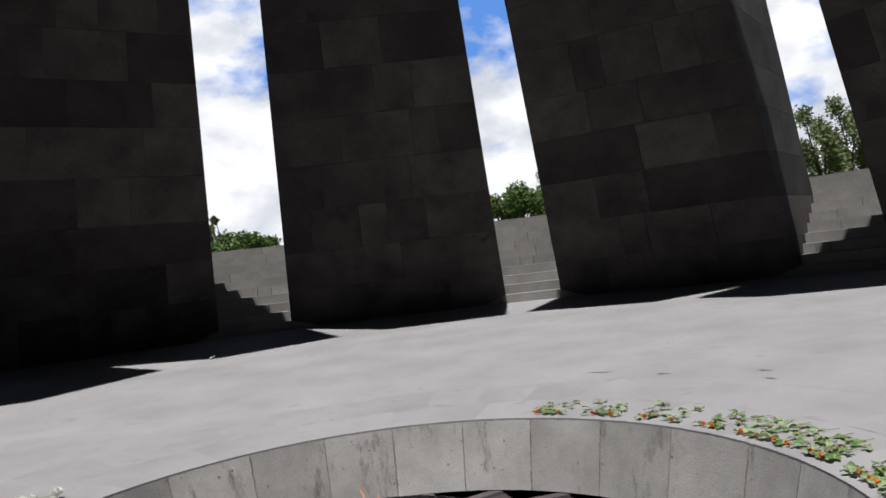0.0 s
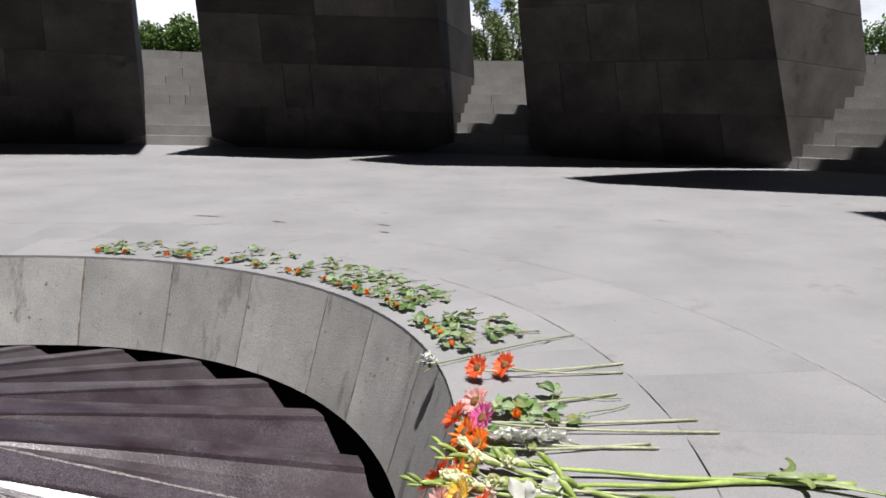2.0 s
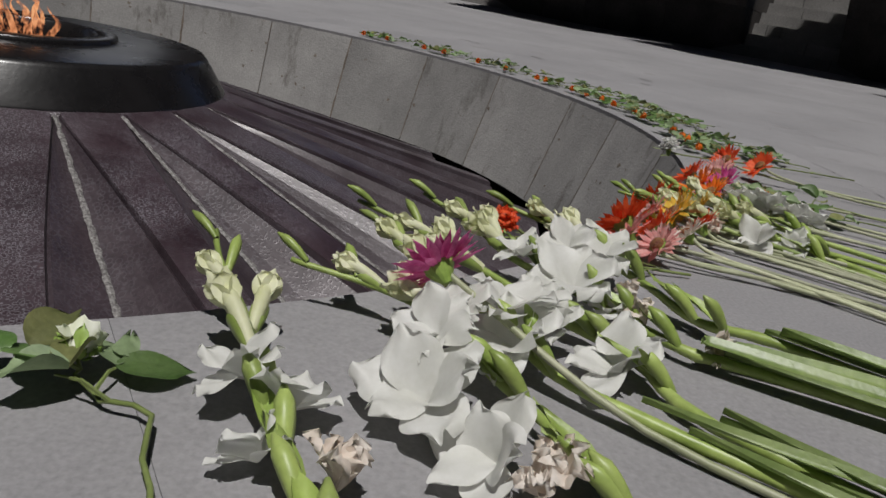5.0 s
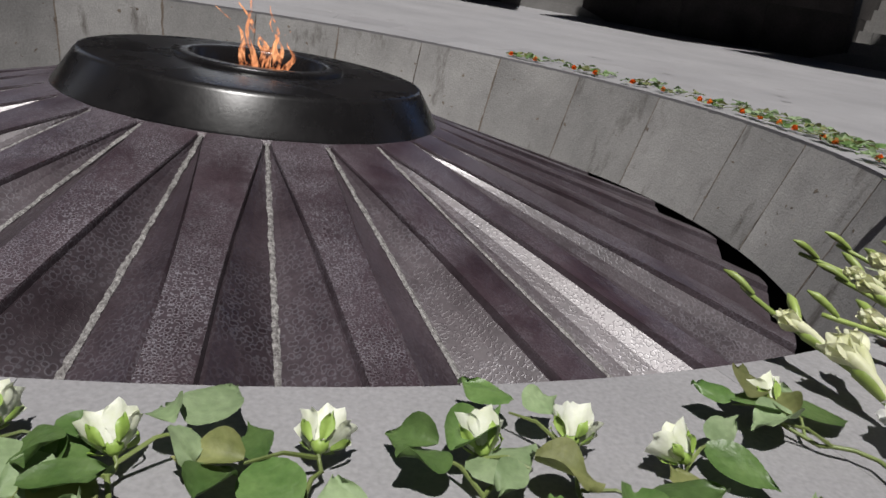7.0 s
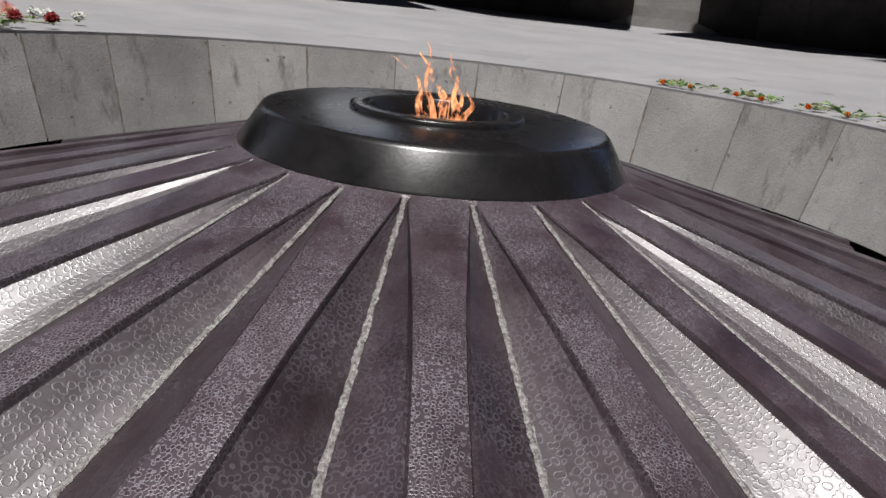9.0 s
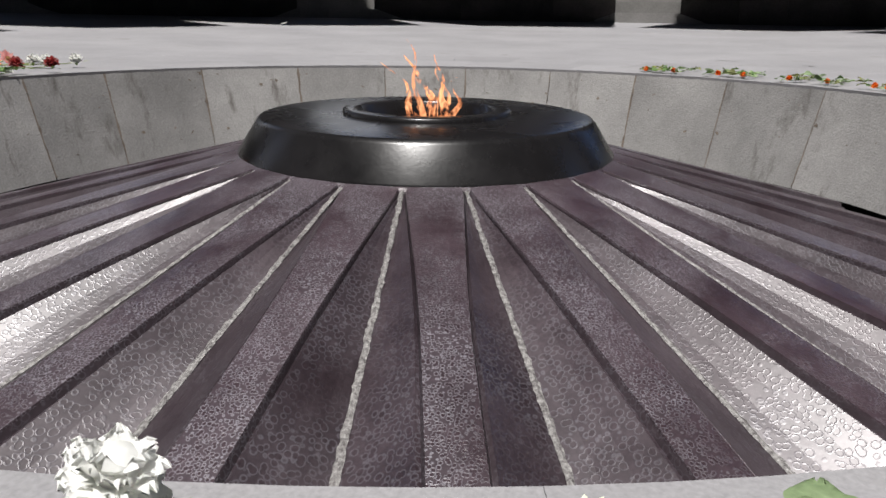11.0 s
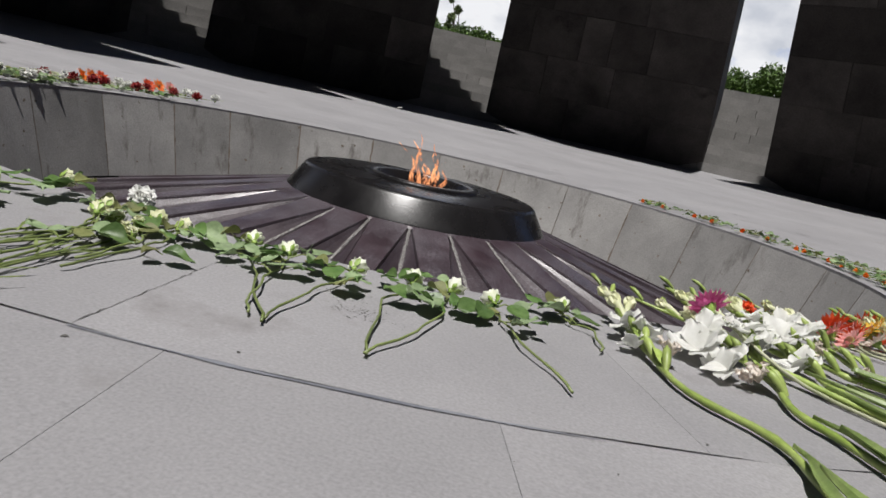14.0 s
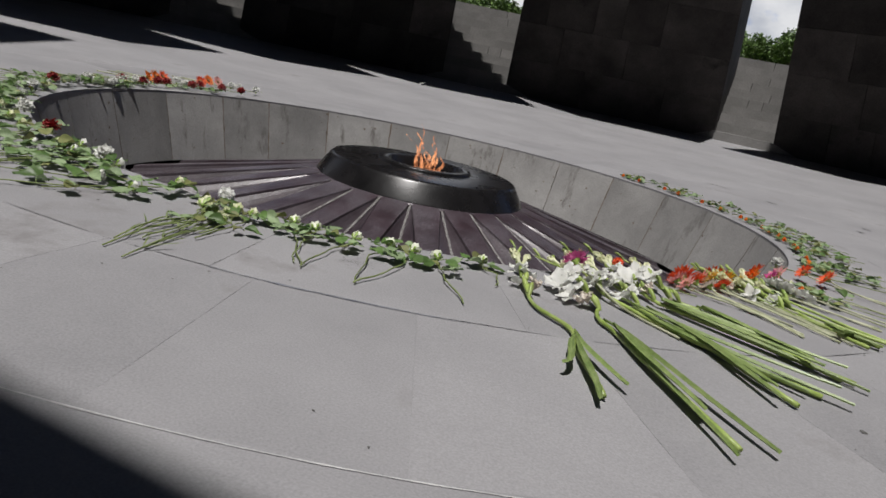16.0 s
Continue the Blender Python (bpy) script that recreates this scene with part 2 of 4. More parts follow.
for k in range(24):
    mid = 15.0 * k + 8.8
    ahead, left = polar(1, mid), polar(1, mid + 90)
    bm = bmesh.new()
    edge = [[ahead * r + left * strip_half(r) * x + Vector((0, 0, strip_z(r) + dz)) for r in STEPS] for x, dz in ((-1.0, -0.006), (-0.97, 0.0), (-0.35, 0.002), (0.35, 0.002), (0.97, 0.0), (1.0, -0.006))]
    band(bm, edge, CONE_LOW)
    strip = part("strip", bm, M_bronze, pleats, "raised hammered strip")
    for sgn in (-1, 1):
        bm = bmesh.new()
        seam_at = polar(1, mid + 7.5 * sgn)
        lines = []
        for c in (0.0, 0.03, 0.09, 0.4, 0.7, 1.0):
            line = []
            for r in STEPS:
                a = ahead * r + left * strip_half(r) * sgn + Vector((0, 0, strip_z(r) - 0.005))
                b = seam_at * (r / math.cos(radians(7.5))) + Vector((0, 0, seam_z(r)))
                line.append(a.lerp(b, c) - Vector((0, 0, 0.012 if c == 0.03 else 0.006 * math.sin(math.pi * c))))
            lines.append(line)
        band(bm, lines if sgn > 0 else lines[::-1], CONE_LOW)
        part("facet", bm, M_facet, pleats, "sloping hammered side of a pleat")
    bm = bmesh.new()
    e1, e2 = polar(1, mid + 7.5), polar(1, mid + 97.5)
    lines = [[], [], [], [], []]
    for i in range(110):
        r = CONE_R0 + (CONE_R1 - CONE_R0) * i / 109
        wl, wr, up = [0.0035 + 0.0018 * r + 0.004 * rng.random() ** 1.6 for _ in range(2)] + [0.004 + 0.003 * rng.random()]
        at = e1 * (r / math.cos(radians(7.5))) + Vector((0, 0, seam_z(r)))
        for line, (x, z) in zip(lines, ((-wl, 0.5 * wl), (-wl * 0.5, up), (0, up + 0.0015), (wr * 0.5, up), (wr, 0.5 * wr))):
            line.append(at + e2 * x + Vector((0, 0, z + 0.001)))
    band(bm, lines)
    part("seam", bm, M_worn, strip, "pale worn seam between two pleats")

burner = tagged(new("flame_burner"), "round dark bronze burner with a raised ring on the pleated cone", "burner")
bm = bmesh.new()
revolve(bm, [(0.645, -0.20), (0.645, -0.15), (0.638, -0.14), (0.576, -0.045), (0.566, -0.034), (0.554, -0.031), (0.31, -0.028), (0.29, -0.028)], 128)
part("body", bm, M_burner, burner, smooth=True)
bm = bmesh.new()
revolve(bm, [(0.643, -0.146), (0.654, -0.15), (0.657, -0.2)], 96)
part("skirt", bm, M_bronze, burner, smooth=True)
bm = bmesh.new()
revolve(bm, [(0.292, -0.034), (0.29, -0.016), (0.284, -0.012), (0.236, -0.012), (0.228, -0.018), (0.215, -0.084)], 96)
part("ring", bm, M_burner, burner, "raised round bronze lip", smooth=True)
bm = bmesh.new()
revolve(bm, [(0.22, -0.074), (0.15, -0.094), (0.0, -0.099)], 64)
part("bowl", bm, M_earth, burner, "dark inside of the burner")

# ---- the leaning slabs and the steps between them ----
LEAN_T, SLAB_H = 0.47, 11.5
STEP_RISE, STEP_RUN = 0.182, 0.27
BASE_Z = floor_z(R_SLAB) - 0.01
# mid angle, half angle, how the two upright edges run (clockwise, counter-clockwise), spread of the back, height
SLABS = [
    (205.0, 10.8, 0.03, 0.0, 0.5, SLAB_H), (176.5, 10.8, 0.03, 0.0, 0.5, SLAB_H), (148.5, 10.8, 0.02, 0.0, 0.4, SLAB_H),
    (120.0, 10.9, 0.01, 0.0, 0.3, SLAB_H), (90.8, 11.2, 0.01, 0.0, 0.3, SLAB_H), (62.9, 11.0, 0.03, 0.03, 0.62, SLAB_H),
    (33.8, 10.6, 0.12, 0.045, 1.1, SLAB_H), (3.0, 10.6, 0.12, 0.0, 1.1, SLAB_H), (-25.0, 10.6, 0.03, 0.0, 0.5, 9.95),
    (-60.0, 10.6, 0.03, 0.0, 0.5, 9.95), (-96.0, 10.6, 0.03, 0.0, 0.5, 9.95), (-126.0, 10.6, 0.03, 0.0, 0.5, 9.95),
]


def slab(mid, half, taper, other, flare, height, seed):
    rnd = random.Random(seed)
    top = new("leaning_slab")
    depth = 2.45
    ahead, left = polar(1, mid), polar(1, mid + 90)

    def corner(c, back, z, out=0.0):
        """A corner of the slab at share c across its face, at its front or back."""
        r = R_SLAB - LEAN_T * z + out
        w = r * math.tan(radians(half))
        x0, x1 = -w + taper * z, w + other * z
        return ahead * (r + (depth if back else 0)) + left * (x0 + (x1 - x0) * c + (flare * (c - 1) if back else 0)) + Vector((0, 0, BASE_Z + z))

    z = 0.0
    while z < height:
        h = rnd.uniform(0.66, 0.8)
        z1 = min(z + h, height)
        cuts = sorted(rnd.uniform(0.13, 0.87) for _ in range(rnd.choice((3, 4, 4, 5))))
        cuts = [0.0] + [c for i, c in enumerate(cuts) if i == 0 or c - cuts[i - 1] > 0.11] + [1.0]
        for c0, c1 in zip(cuts, cuts[1:]):
            bm = bmesh.new()
            g, e, out = 0.003, 0.0008, rnd.uniform(-0.006, 0.006)
            lo, hi = c0 + (e if c0 > 0 else 0), c1 - (e if c1 < 1 else 0)
            ring = [[corner(lo, 0, zz, out), corner(hi, 0, zz, out), corner(hi, 1, zz), corner(lo, 1, zz)] for zz in (z + g, z1 - g)]
            solid(bm, ring[0], ring[1])
            part("stone_block", bm, M_slab, top)
        z = z1
    core = bmesh.new()
    ring = [[corner(0.01, 0, zz, 0.03), corner(0.99, 0, zz, 0.03), corner(0.99, 1, zz, -0.03), corner(0.01, 1, zz, -0.03)] for zz in (0.0, height - 0.02)]
    solid(core, ring[0], ring[1])
    part("core", core, M_slab, top)
    return tagged(top, "tall dark basalt slab of large blocks leaning inwards over the floor", "stone slab", group="ring of leaning slabs")


for k, row in enumerate(SLABS):
    slab(*row, 20 + k)
for k in range(len(SLABS)):
    a1, a0 = SLABS[k][0], SLABS[(k + 1) % len(SLABS)][0]
    if a0 > a1:
        a0 -= 360
    stairs = tagged(new("steps"), "grey stone steps climbing between two leaning slabs", "steps", kind="structure")
    for s in range(10):
        r0 = R_SLAB + 0.12 + s * STEP_RUN
        cuts = sorted([a0 + 6.5, a1 - 6.5] + [a0 + (a1 - a0) * rng.uniform(0.28, 0.72) for _ in range(2)])
        for b0, b1 in zip(cuts, cuts[1:]):
            bm = bmesh.new()
            arc_block(bm, r0 + rng.uniform(0, 0.008), r0 + STEP_RUN * 2, b0 + 0.02, b1 - 0.02, BASE_Z + s * STEP_RISE - 0.3, BASE_Z + (s + 1) * STEP_RISE, 2)
            part("step", bm, M_step, stairs)

# ---- sky backdrop ----
def cloud_material():
    m = bpy.data.materials.new("clouded_sky")
    m.use_nodes = True
    n, k = m.node_tree.nodes, m.node_tree.links
    n.remove(n["Principled BSDF"])
    em = n.new("ShaderNodeEmission")
    co = n.new("ShaderNodeTexCoord")
    mp = n.new("ShaderNodeMapping")
    mp.inputs["Scale"].default_value = (1, 1, 1.7)
    mp.inputs["Location"].default_value = (60, 20, 35)
    big = n.new("ShaderNodeTexNoise")
    big.inputs["Scale"].default_value, big.inputs["Detail"].default_value, big.inputs["Roughness"].default_value = 0.0042, 9, 0.55
    k.new(co.outputs["Object"], mp.inputs[0])
    k.new(mp.outputs[0], big.inputs["Vector"])
    sep = n.new("ShaderNodeSeparateXYZ")
    k.new(co.outputs["Object"], sep.inputs[0])
    hi = n.new("ShaderNodeMapRange")
    hi.inputs[1].default_value, hi.inputs[2].default_value = 0, 420
    hi.inputs[3].default_value, hi.inputs[4].default_value = 0.2, -0.12
    k.new(sep.outputs[2], hi.inputs[0])
    ad = n.new("ShaderNodeMath")
    k.new(big.outputs["Fac"], ad.inputs[0])
    k.new(hi.outputs[0], ad.inputs[1])
    cover = n.new("ShaderNodeValToRGB")
    cover.color_ramp.elements[0].position, cover.color_ramp.elements[1].position = 0.46, 0.55
    k.new(ad.outputs[0], cover.inputs[0])
    shade = n.new("ShaderNodeTexNoise")
    shade.inputs["Scale"].default_value, shade.inputs["Detail"].default_value = 0.011, 8
    k.new(mp.outputs[0], shade.inputs["Vector"])
    tone = n.new("ShaderNodeValToRGB")
    tone.color_ramp.elements[0].position, tone.color_ramp.elements[1].position = 0.35, 0.55
    tone.color_ramp.elements[0].color, tone.color_ramp.elements[1].color = (0.6, 0.63, 0.7, 1), (0.92, 0.93, 0.96, 1)
    k.new(shade.outputs["Fac"], tone.inputs[0])
    mx = n.new("ShaderNodeMix")
    mx.data_type = "RGBA"
    mx.inputs[6].default_value = (0.11, 0.28, 0.72, 1)
    k.new(cover.outputs[0], mx.inputs[0])
    k.new(tone.outputs[0], mx.inputs[7])
    k.new(mx.outputs[2], em.inputs[0])
    em.inputs[1].default_value = 0.86
    k.new(em.outputs[0], n["Material Output"].inputs[0])
    return m


sky_bm = bmesh.new()
cols = [[sky_bm.verts.new(polar(900 - 0.25 * z, a, z)) for z in (-80, 60, 160, 280, 430)] for a in range(0, 181, 4)]
for a, b in zip(cols, cols[1:]):
    for i in range(4):
        sky_bm.faces.new((a[i], a[i + 1], b[i + 1], b[i]))
backdrop = tagged(finish("backdrop", sky_bm, cloud_material()), "blue sky with bright white cumulus clouds", "sky", kind="structure")

# ---- flame ----
def flame_material():
    m = bpy.data.materials.new("flame")
    m.use_nodes = True
    n, k = m.node_tree.nodes, m.node_tree.links
    n.remove(n["Principled BSDF"])
    em, tr, mx = n.new("ShaderNodeEmission"), n.new("ShaderNodeBsdfTransparent"), n.new("ShaderNodeMixShader")
    co, ns, ramp, fade = n.new("ShaderNodeTexCoord"), n.new("ShaderNodeTexNoise"), n.new("ShaderNodeValToRGB"), n.new("ShaderNodeValToRGB")
    mp = n.new("ShaderNodeMapping")
    mp.inputs["Scale"].default_value = (1, 1, 0.45)
    ns.inputs["Scale"].default_value, ns.inputs["Detail"].default_value, ns.inputs["Distortion"].default_value = 34, 5, 1.2
    k.new(co.outputs["Object"], mp.inputs[0])
    k.new(mp.outputs[0], ns.inputs["Vector"])
    k.new(ns.outputs["Fac"], ramp.inputs[0])
    k.new(ns.outputs["Fac"], fade.inputs[0])
    ramp.color_ramp.elements[0].position, ramp.color_ramp.elements[1].position = 0.38, 0.68
    ramp.color_ramp.elements[0].color, ramp.color_ramp.elements[1].color = (0.9, 0.16, 0.03, 1), (1.0, 0.5, 0.24, 1)
    fade.color_ramp.elements[0].position, fade.color_ramp.elements[1].position = 0.47, 0.66
    k.new(ramp.outputs[0], em.inputs[0])
    em.inputs[1].default_value = 1.15
    k.new(fade.outputs[0], mx.inputs[0])
    k.new(tr.outputs[0], mx.inputs[1])
    k.new(em.outputs[0], mx.inputs[2])
    k.new(mx.outputs[0], n["Material Output"].inputs[0])
    return m


M_flame = flame_material()
flame = tagged(new("flame"), "orange wind-blown gas flame rising from the burner", "flame")
rng = random.Random(11)
for x, y, h, w, lean in ((-0.03, -0.02, 0.2, 0.017, -0.03), (0.015, 0.03, 0.13, 0.02, -0.05), (0.05, -0.01, 0.12, 0.018, 0.03), (-0.055, 0.02, 0.16, 0.013, -0.08), (0.085, 0.02, 0.08, 0.016, 0.03), (0.0, -0.04, 0.09, 0.018, 0.03), (-0.015, 0.0, 0.24, 0.011, -0.07), (0.03, 0.01, 0.19, 0.011, 0.02), (0.068, 0.0, 0.15, 0.009, -0.02)):
    bm = bmesh.new()
    rows, ph = [], rng.uniform(0, 6)
    for i in range(13):
        s = i / 12
        c = Vector((x + lean * s * s + 0.026 * math.sin(ph + 8 * s) * s, y + 0.02 * math.sin(ph * 2 + 5 * s) * s, -0.085 + (h + 0.06) * s))
        r = w * (0.75 + 0.4 * math.sin(3.1 * min(1, s * 1.25))) * (1 - s) ** 0.75 + 0.0012
        rows.append([bm.verts.new(c + Vector((r * math.cos(a * math.pi / 4 + s * 2), 0.55 * r * math.sin(a * math.pi / 4 + s * 2), 0))) for a in range(8)])
    for a, b in zip(rows, rows[1:]):
        for i in range(8):
            bm.faces.new((a[i], a[(i + 1) % 8], b[(i + 1) % 8], b[i]))
    part("tongue", bm, M_flame, flame, smooth=True)

# ---- trees and shrubs beyond the steps ----
M_bark = material("bark", (0.06, 0.045, 0.035), (0.14, 0.11, 0.09), 0.9, 8, 6, 40, 0.4, 0.6)
M_leaf_dark = material("shrub_leaves", (0.04, 0.085, 0.016), (0.12, 0.2, 0.04), 0.55, 6, 4, 40, 0.3, 0.0, vary=0.45, island=True)
M_leaf_pale = material("tree_leaves", (0.09, 0.13, 0.045), (0.2, 0.25, 0.1), 0.6, 6, 4, 40, 0.3, 0.0, vary=0.4, island=True)


def crown(lobes, count, size, rnd):
    """Many small bent leaves spread through a few lobes, thinner towards their edges."""
    bm = bmesh.new()
    total = sum(l[3] ** 2 for l in lobes)
    for cx, cy, cz, r, tall in lobes:
        for _ in range(int(count * r * r / total)):
            v = Vector((rnd.gauss(0, 1), rnd.gauss(0, 1), rnd.gauss(0, 1))).normalized() * r * rnd.random() ** 0.45 * rnd.uniform(0.7, 1.15)
            p = Vector((cx + v.x, cy + v.y, cz + v.z * tall))
            m = Matrix.Translation(p) @ Euler((rnd.uniform(0, 6.3), rnd.uniform(0, 6.3), rnd.uniform(0, 6.3))).to_matrix().to_4x4()
            s = size * rnd.uniform(0.6, 1.4)
            q = [bm.verts.new(m @ Vector(c)) for c in ((0, -s, 0), (s * 0.5, 0, s * 0.2), (0, s, 0), (-s * 0.5, 0, s * 0.2))]
            bm.faces.new(q)
    return bm


def plant(name, at, lobes, count, size, mat, trunk, seed, label, category):
    rnd = random.Random(seed)
    top = tagged(new(name), label, category)
    bm = bmesh.new()
    for cx, cy, cz, r, tall in lobes:
        base = Vector((0, 0, -0.2))
        tip = Vector((cx, cy, cz + 0.6 * r * tall))
        side = Vector((rnd.uniform(-0.2, 0.2), rnd.uniform(-0.2, 0.2), 0))
        line = [base.lerp(tip, s) + side * math.sin(3.14 * s) for s in (0, 0.25, 0.5, 0.75, 1)]
        tube(bm, line, [trunk, trunk * 0.75, trunk * 0.5, trunk * 0.3, trunk * 0.1], 6)
    part("trunk", bm, M_bark, top)
    part("crown", crown(lobes, count, size, rnd), mat, top)
    top.matrix_world = Matrix.Translation(at)
    return top


def tube(bm, line, radii, n=6):
    rows = []
    for i, p in enumerate(line):
        d = (line[min(i + 1, len(line) - 1)] - line[max(i - 1, 0)]).normalized()
        a = d.cross(Vector((0.13, 0.21, 1.0)))
        a = a.normalized() if a.length > 1e-4 else Vector((1, 0, 0))
        b = d.cross(a)
        rows.append([bm.verts.new(p + (a * math.cos(6.2832 * k / n) + b * math.sin(6.2832 * k / n)) * radii[i]) for k in range(n)])
    for r, s in zip(rows, rows[1:]):
        for k in range(n):
            bm.faces.new((r[k], r[(k + 1) % n], s[(k + 1) % n], s[k]))
    bm.faces.new(list(reversed(rows[0])))
    bm.faces.new(rows[-1])


SHRUB = "dense dark green shrub behind the top of the steps"
TREE = "pale green airy tree with loose branches beyond the steps"
VIEW = Vector((0.5, -3.0, 2.0))  # angles below are taken from this place south of the flame
for a, d, w, h, n, seed in ((81.3, 21.5, 0.85, 1.3, 5200, 1), (83.6, 22.5, 0.9, 1.2, 4200, 2), (79.2, 22.0, 0.6, 1.3, 2400, 3), (85.6, 23, 0.7, 1.4, 2200, 9), (104.6, 23, 0.8, 0.95, 2600, 4), (103.2, 22, 0.7, 0.85, 1600, 5), (106.5, 22, 0.8, 0.7, 1500, 8), (32.5, 22, 0.9, 1.7, 2600, 6), (29.5, 22, 0.9, 1.2, 1500, 7)):
    lobes = [(math.cos(i * 2.1) * w * 0.55, math.sin(i * 2.1) * w * 0.55, h * (0.5 + 0.12 * (i % 3)), w * 0.55, h / w * 0.6) for i in range(4)] + [(0, 0, h * 0.7, w * 0.5, h / w * 0.5)]
    plant("shrub", VIEW + polar(d, a, 0.05), lobes, n, 0.055, M_leaf_dark, 0.04, seed, SHRUB, "shrub")
for a, d, w, h, n, seed in ((59.2, 22, 0.75, 2.6, 4200, 11), (57.2, 23, 0.8, 2.9, 4200, 12), (60.6, 24, 0.7, 2.2, 2400, 13), (55.4, 23, 0.8, 2.7, 3000, 20), (108.2, 22, 0.36, 2.6, 2600, 14), (106.4, 23, 0.3, 2.1, 1800, 15), (78.9, 27, 0.7, 2.6, 1200, 16), (34.2, 25, 0.6, 2.4, 1600, 17), (31.0, 23, 0.7, 2.4, 2000, 18), (128.0, 24, 0.9, 2.4, 2600, 19)):
    lobes = [(math.cos(i * 2.4) * w * 0.5, math.sin(i * 2.4) * w * 0.5, h * (0.24 + 0.14 * i), w * (0.6 - 0.06 * i), 1.3) for i in range(5)]
    plant("tree", VIEW + polar(d, a, 0.05), lobes, n, 0.048, M_leaf_pale, 0.05, seed, TREE, "tree")

# ---- flowers laid round the rim ----
M_spike = material("spike_stem", (0.17, 0.245, 0.045), (0.35, 0.43, 0.13), 0.42, 14, 5, 90, 0.3, 0.1, vary=0.2)
M_stem = material("green_stem", (0.1, 0.135, 0.035), (0.21, 0.255, 0.09), 0.45, 14, 5, 90, 0.3, 0.1, vary=0.2)
M_pale_stem = material("pale_stem", (0.25, 0.28, 0.15), (0.46, 0.46, 0.33), 0.5, 14, 5, 90, 0.3, 0.1, vary=0.25)
M_blade = material("blade_leaf", (0.15, 0.22, 0.06), (0.29, 0.36, 0.14), 0.4, 18, 4, 120, 0.3, 0.15, vary=0.2, sheer=0.22)
M_pale_leaf = material("rose_leaf_underside", (0.19, 0.27, 0.13), (0.31, 0.4, 0.22), 0.6, 30, 5, 160, 0.3, 0.3, vary=0.16, sheer=0.2)
M_rose_leaf = material("rose_leaf", (0.065, 0.13, 0.032), (0.145, 0.23, 0.075), 0.42, 30, 5, 160, 0.3, 0.25, vary=0.3, island=False, sheer=0.22)
M_dry_leaf = material("fading_leaf", (0.13, 0.15, 0.05), (0.25, 0.26, 0.1), 0.6, 30, 5, 160, 0.3, 0.25, vary=0.3, sheer=0.22)
M_sepal = material("green_sepal", (0.2, 0.32, 0.05), (0.34, 0.47, 0.12), 0.45, 30, 4, 120, 0.3, 0.1)
M_white = material("white_petal", (0.7, 0.7, 0.655), (0.84, 0.84, 0.82), 0.5, 25, 5, 200, 0.08, 0.05, sheer=0.33)
M_faded = material("fading_petal", (0.72, 0.6, 0.5), (0.92, 0.88, 0.83), 0.6, 45, 6, 150, 0.2, 0.2, sheer=0.32)
M_cream = material("cream_petal", (0.7, 0.72, 0.42), (0.9, 0.9, 0.7), 0.5, 25, 5, 160, 0.2, 0.12, sheer=0.32)
M_fringed = material("fringed_white_petal", (0.88, 0.88, 0.85), (0.96, 0.96, 0.95), 0.6, 25, 5, 200, 0.06, 0.03, sheer=0.4)
M_greenish = material("greenish_white_petal", (0.76, 0.8, 0.58), (0.94, 0.95, 0.87), 0.5, 60, 5, 200, 0.1, 0.08, sheer=0.25)
M_orange = material("orange_petal", (0.9, 0.16, 0.012), (0.95, 0.33, 0.04), 0.5, 40, 5, 160, 0.25, 0.12, vary=0.15, sheer=0.32)
M_red = material("red_petal", (0.75, 0.05, 0.012), (0.95, 0.2, 0.06), 0.5, 40, 5, 160, 0.25, 0.12, sheer=0.32)
M_crimson = material("dark_red_petal", (0.16, 0.006, 0.008), (0.34, 0.02, 0.02), 0.5, 40, 5, 160, 0.25, 0.12, sheer=0.32)
M_magenta = material("magenta_petal", (0.58, 0.05, 0.28), (0.88, 0.22, 0.52), 0.5, 40, 5, 160, 0.25, 0.12, sheer=0.32)
M_pink = material("pink_petal", (0.75, 0.25, 0.24), (0.9, 0.6, 0.56), 0.5, 40, 5, 160, 0.25, 0.12, sheer=0.32)
M_yellow = material("yellow_petal", (0.85, 0.5, 0.03), (0.95, 0.72, 0.15), 0.5, 40, 5, 160, 0.25, 0.12, sheer=0.32)
M_heart = material("flower_heart", (0.12, 0.03, 0.02), (0.3, 0.16, 0.05), 0.8, 60, 5, 260, 0.4, 0.8)


def bent(points, n=10):
    """A smooth line of n + 1 places through a few given ones."""
    pts = [Vector(p) for p in points]
    out = []
    m = len(pts) - 1
    for i in range(n + 1):
        s = min(m - 1e-6, m * i / n)
        k = int(s)
        f = s - k
        a, b, c, d = pts[max(k - 1, 0)], pts[k], pts[k + 1], pts[min(k + 2, m)]
        out.append(0.5 * (2 * b + (c - a) * f + (2 * a - 5 * b + 4 * c - d) * f * f + (3 * b - 3 * c + d - a) * f ** 3))
    return out


def frame_of(at, ahead, up=(0, 0, 1)):
    """A pose at a place whose y axis points ahead and whose z axis is near up."""
    y = Vector(ahead).normalized()
    x = y.cross(Vector(up))
    x = x.normalized() if x.length > 1e-3 else Vector((1, 0, 0))
    z = x.cross(y)
    return Matrix.Translation(at) @ Matrix((x, y, z)).transposed().to_4x4()


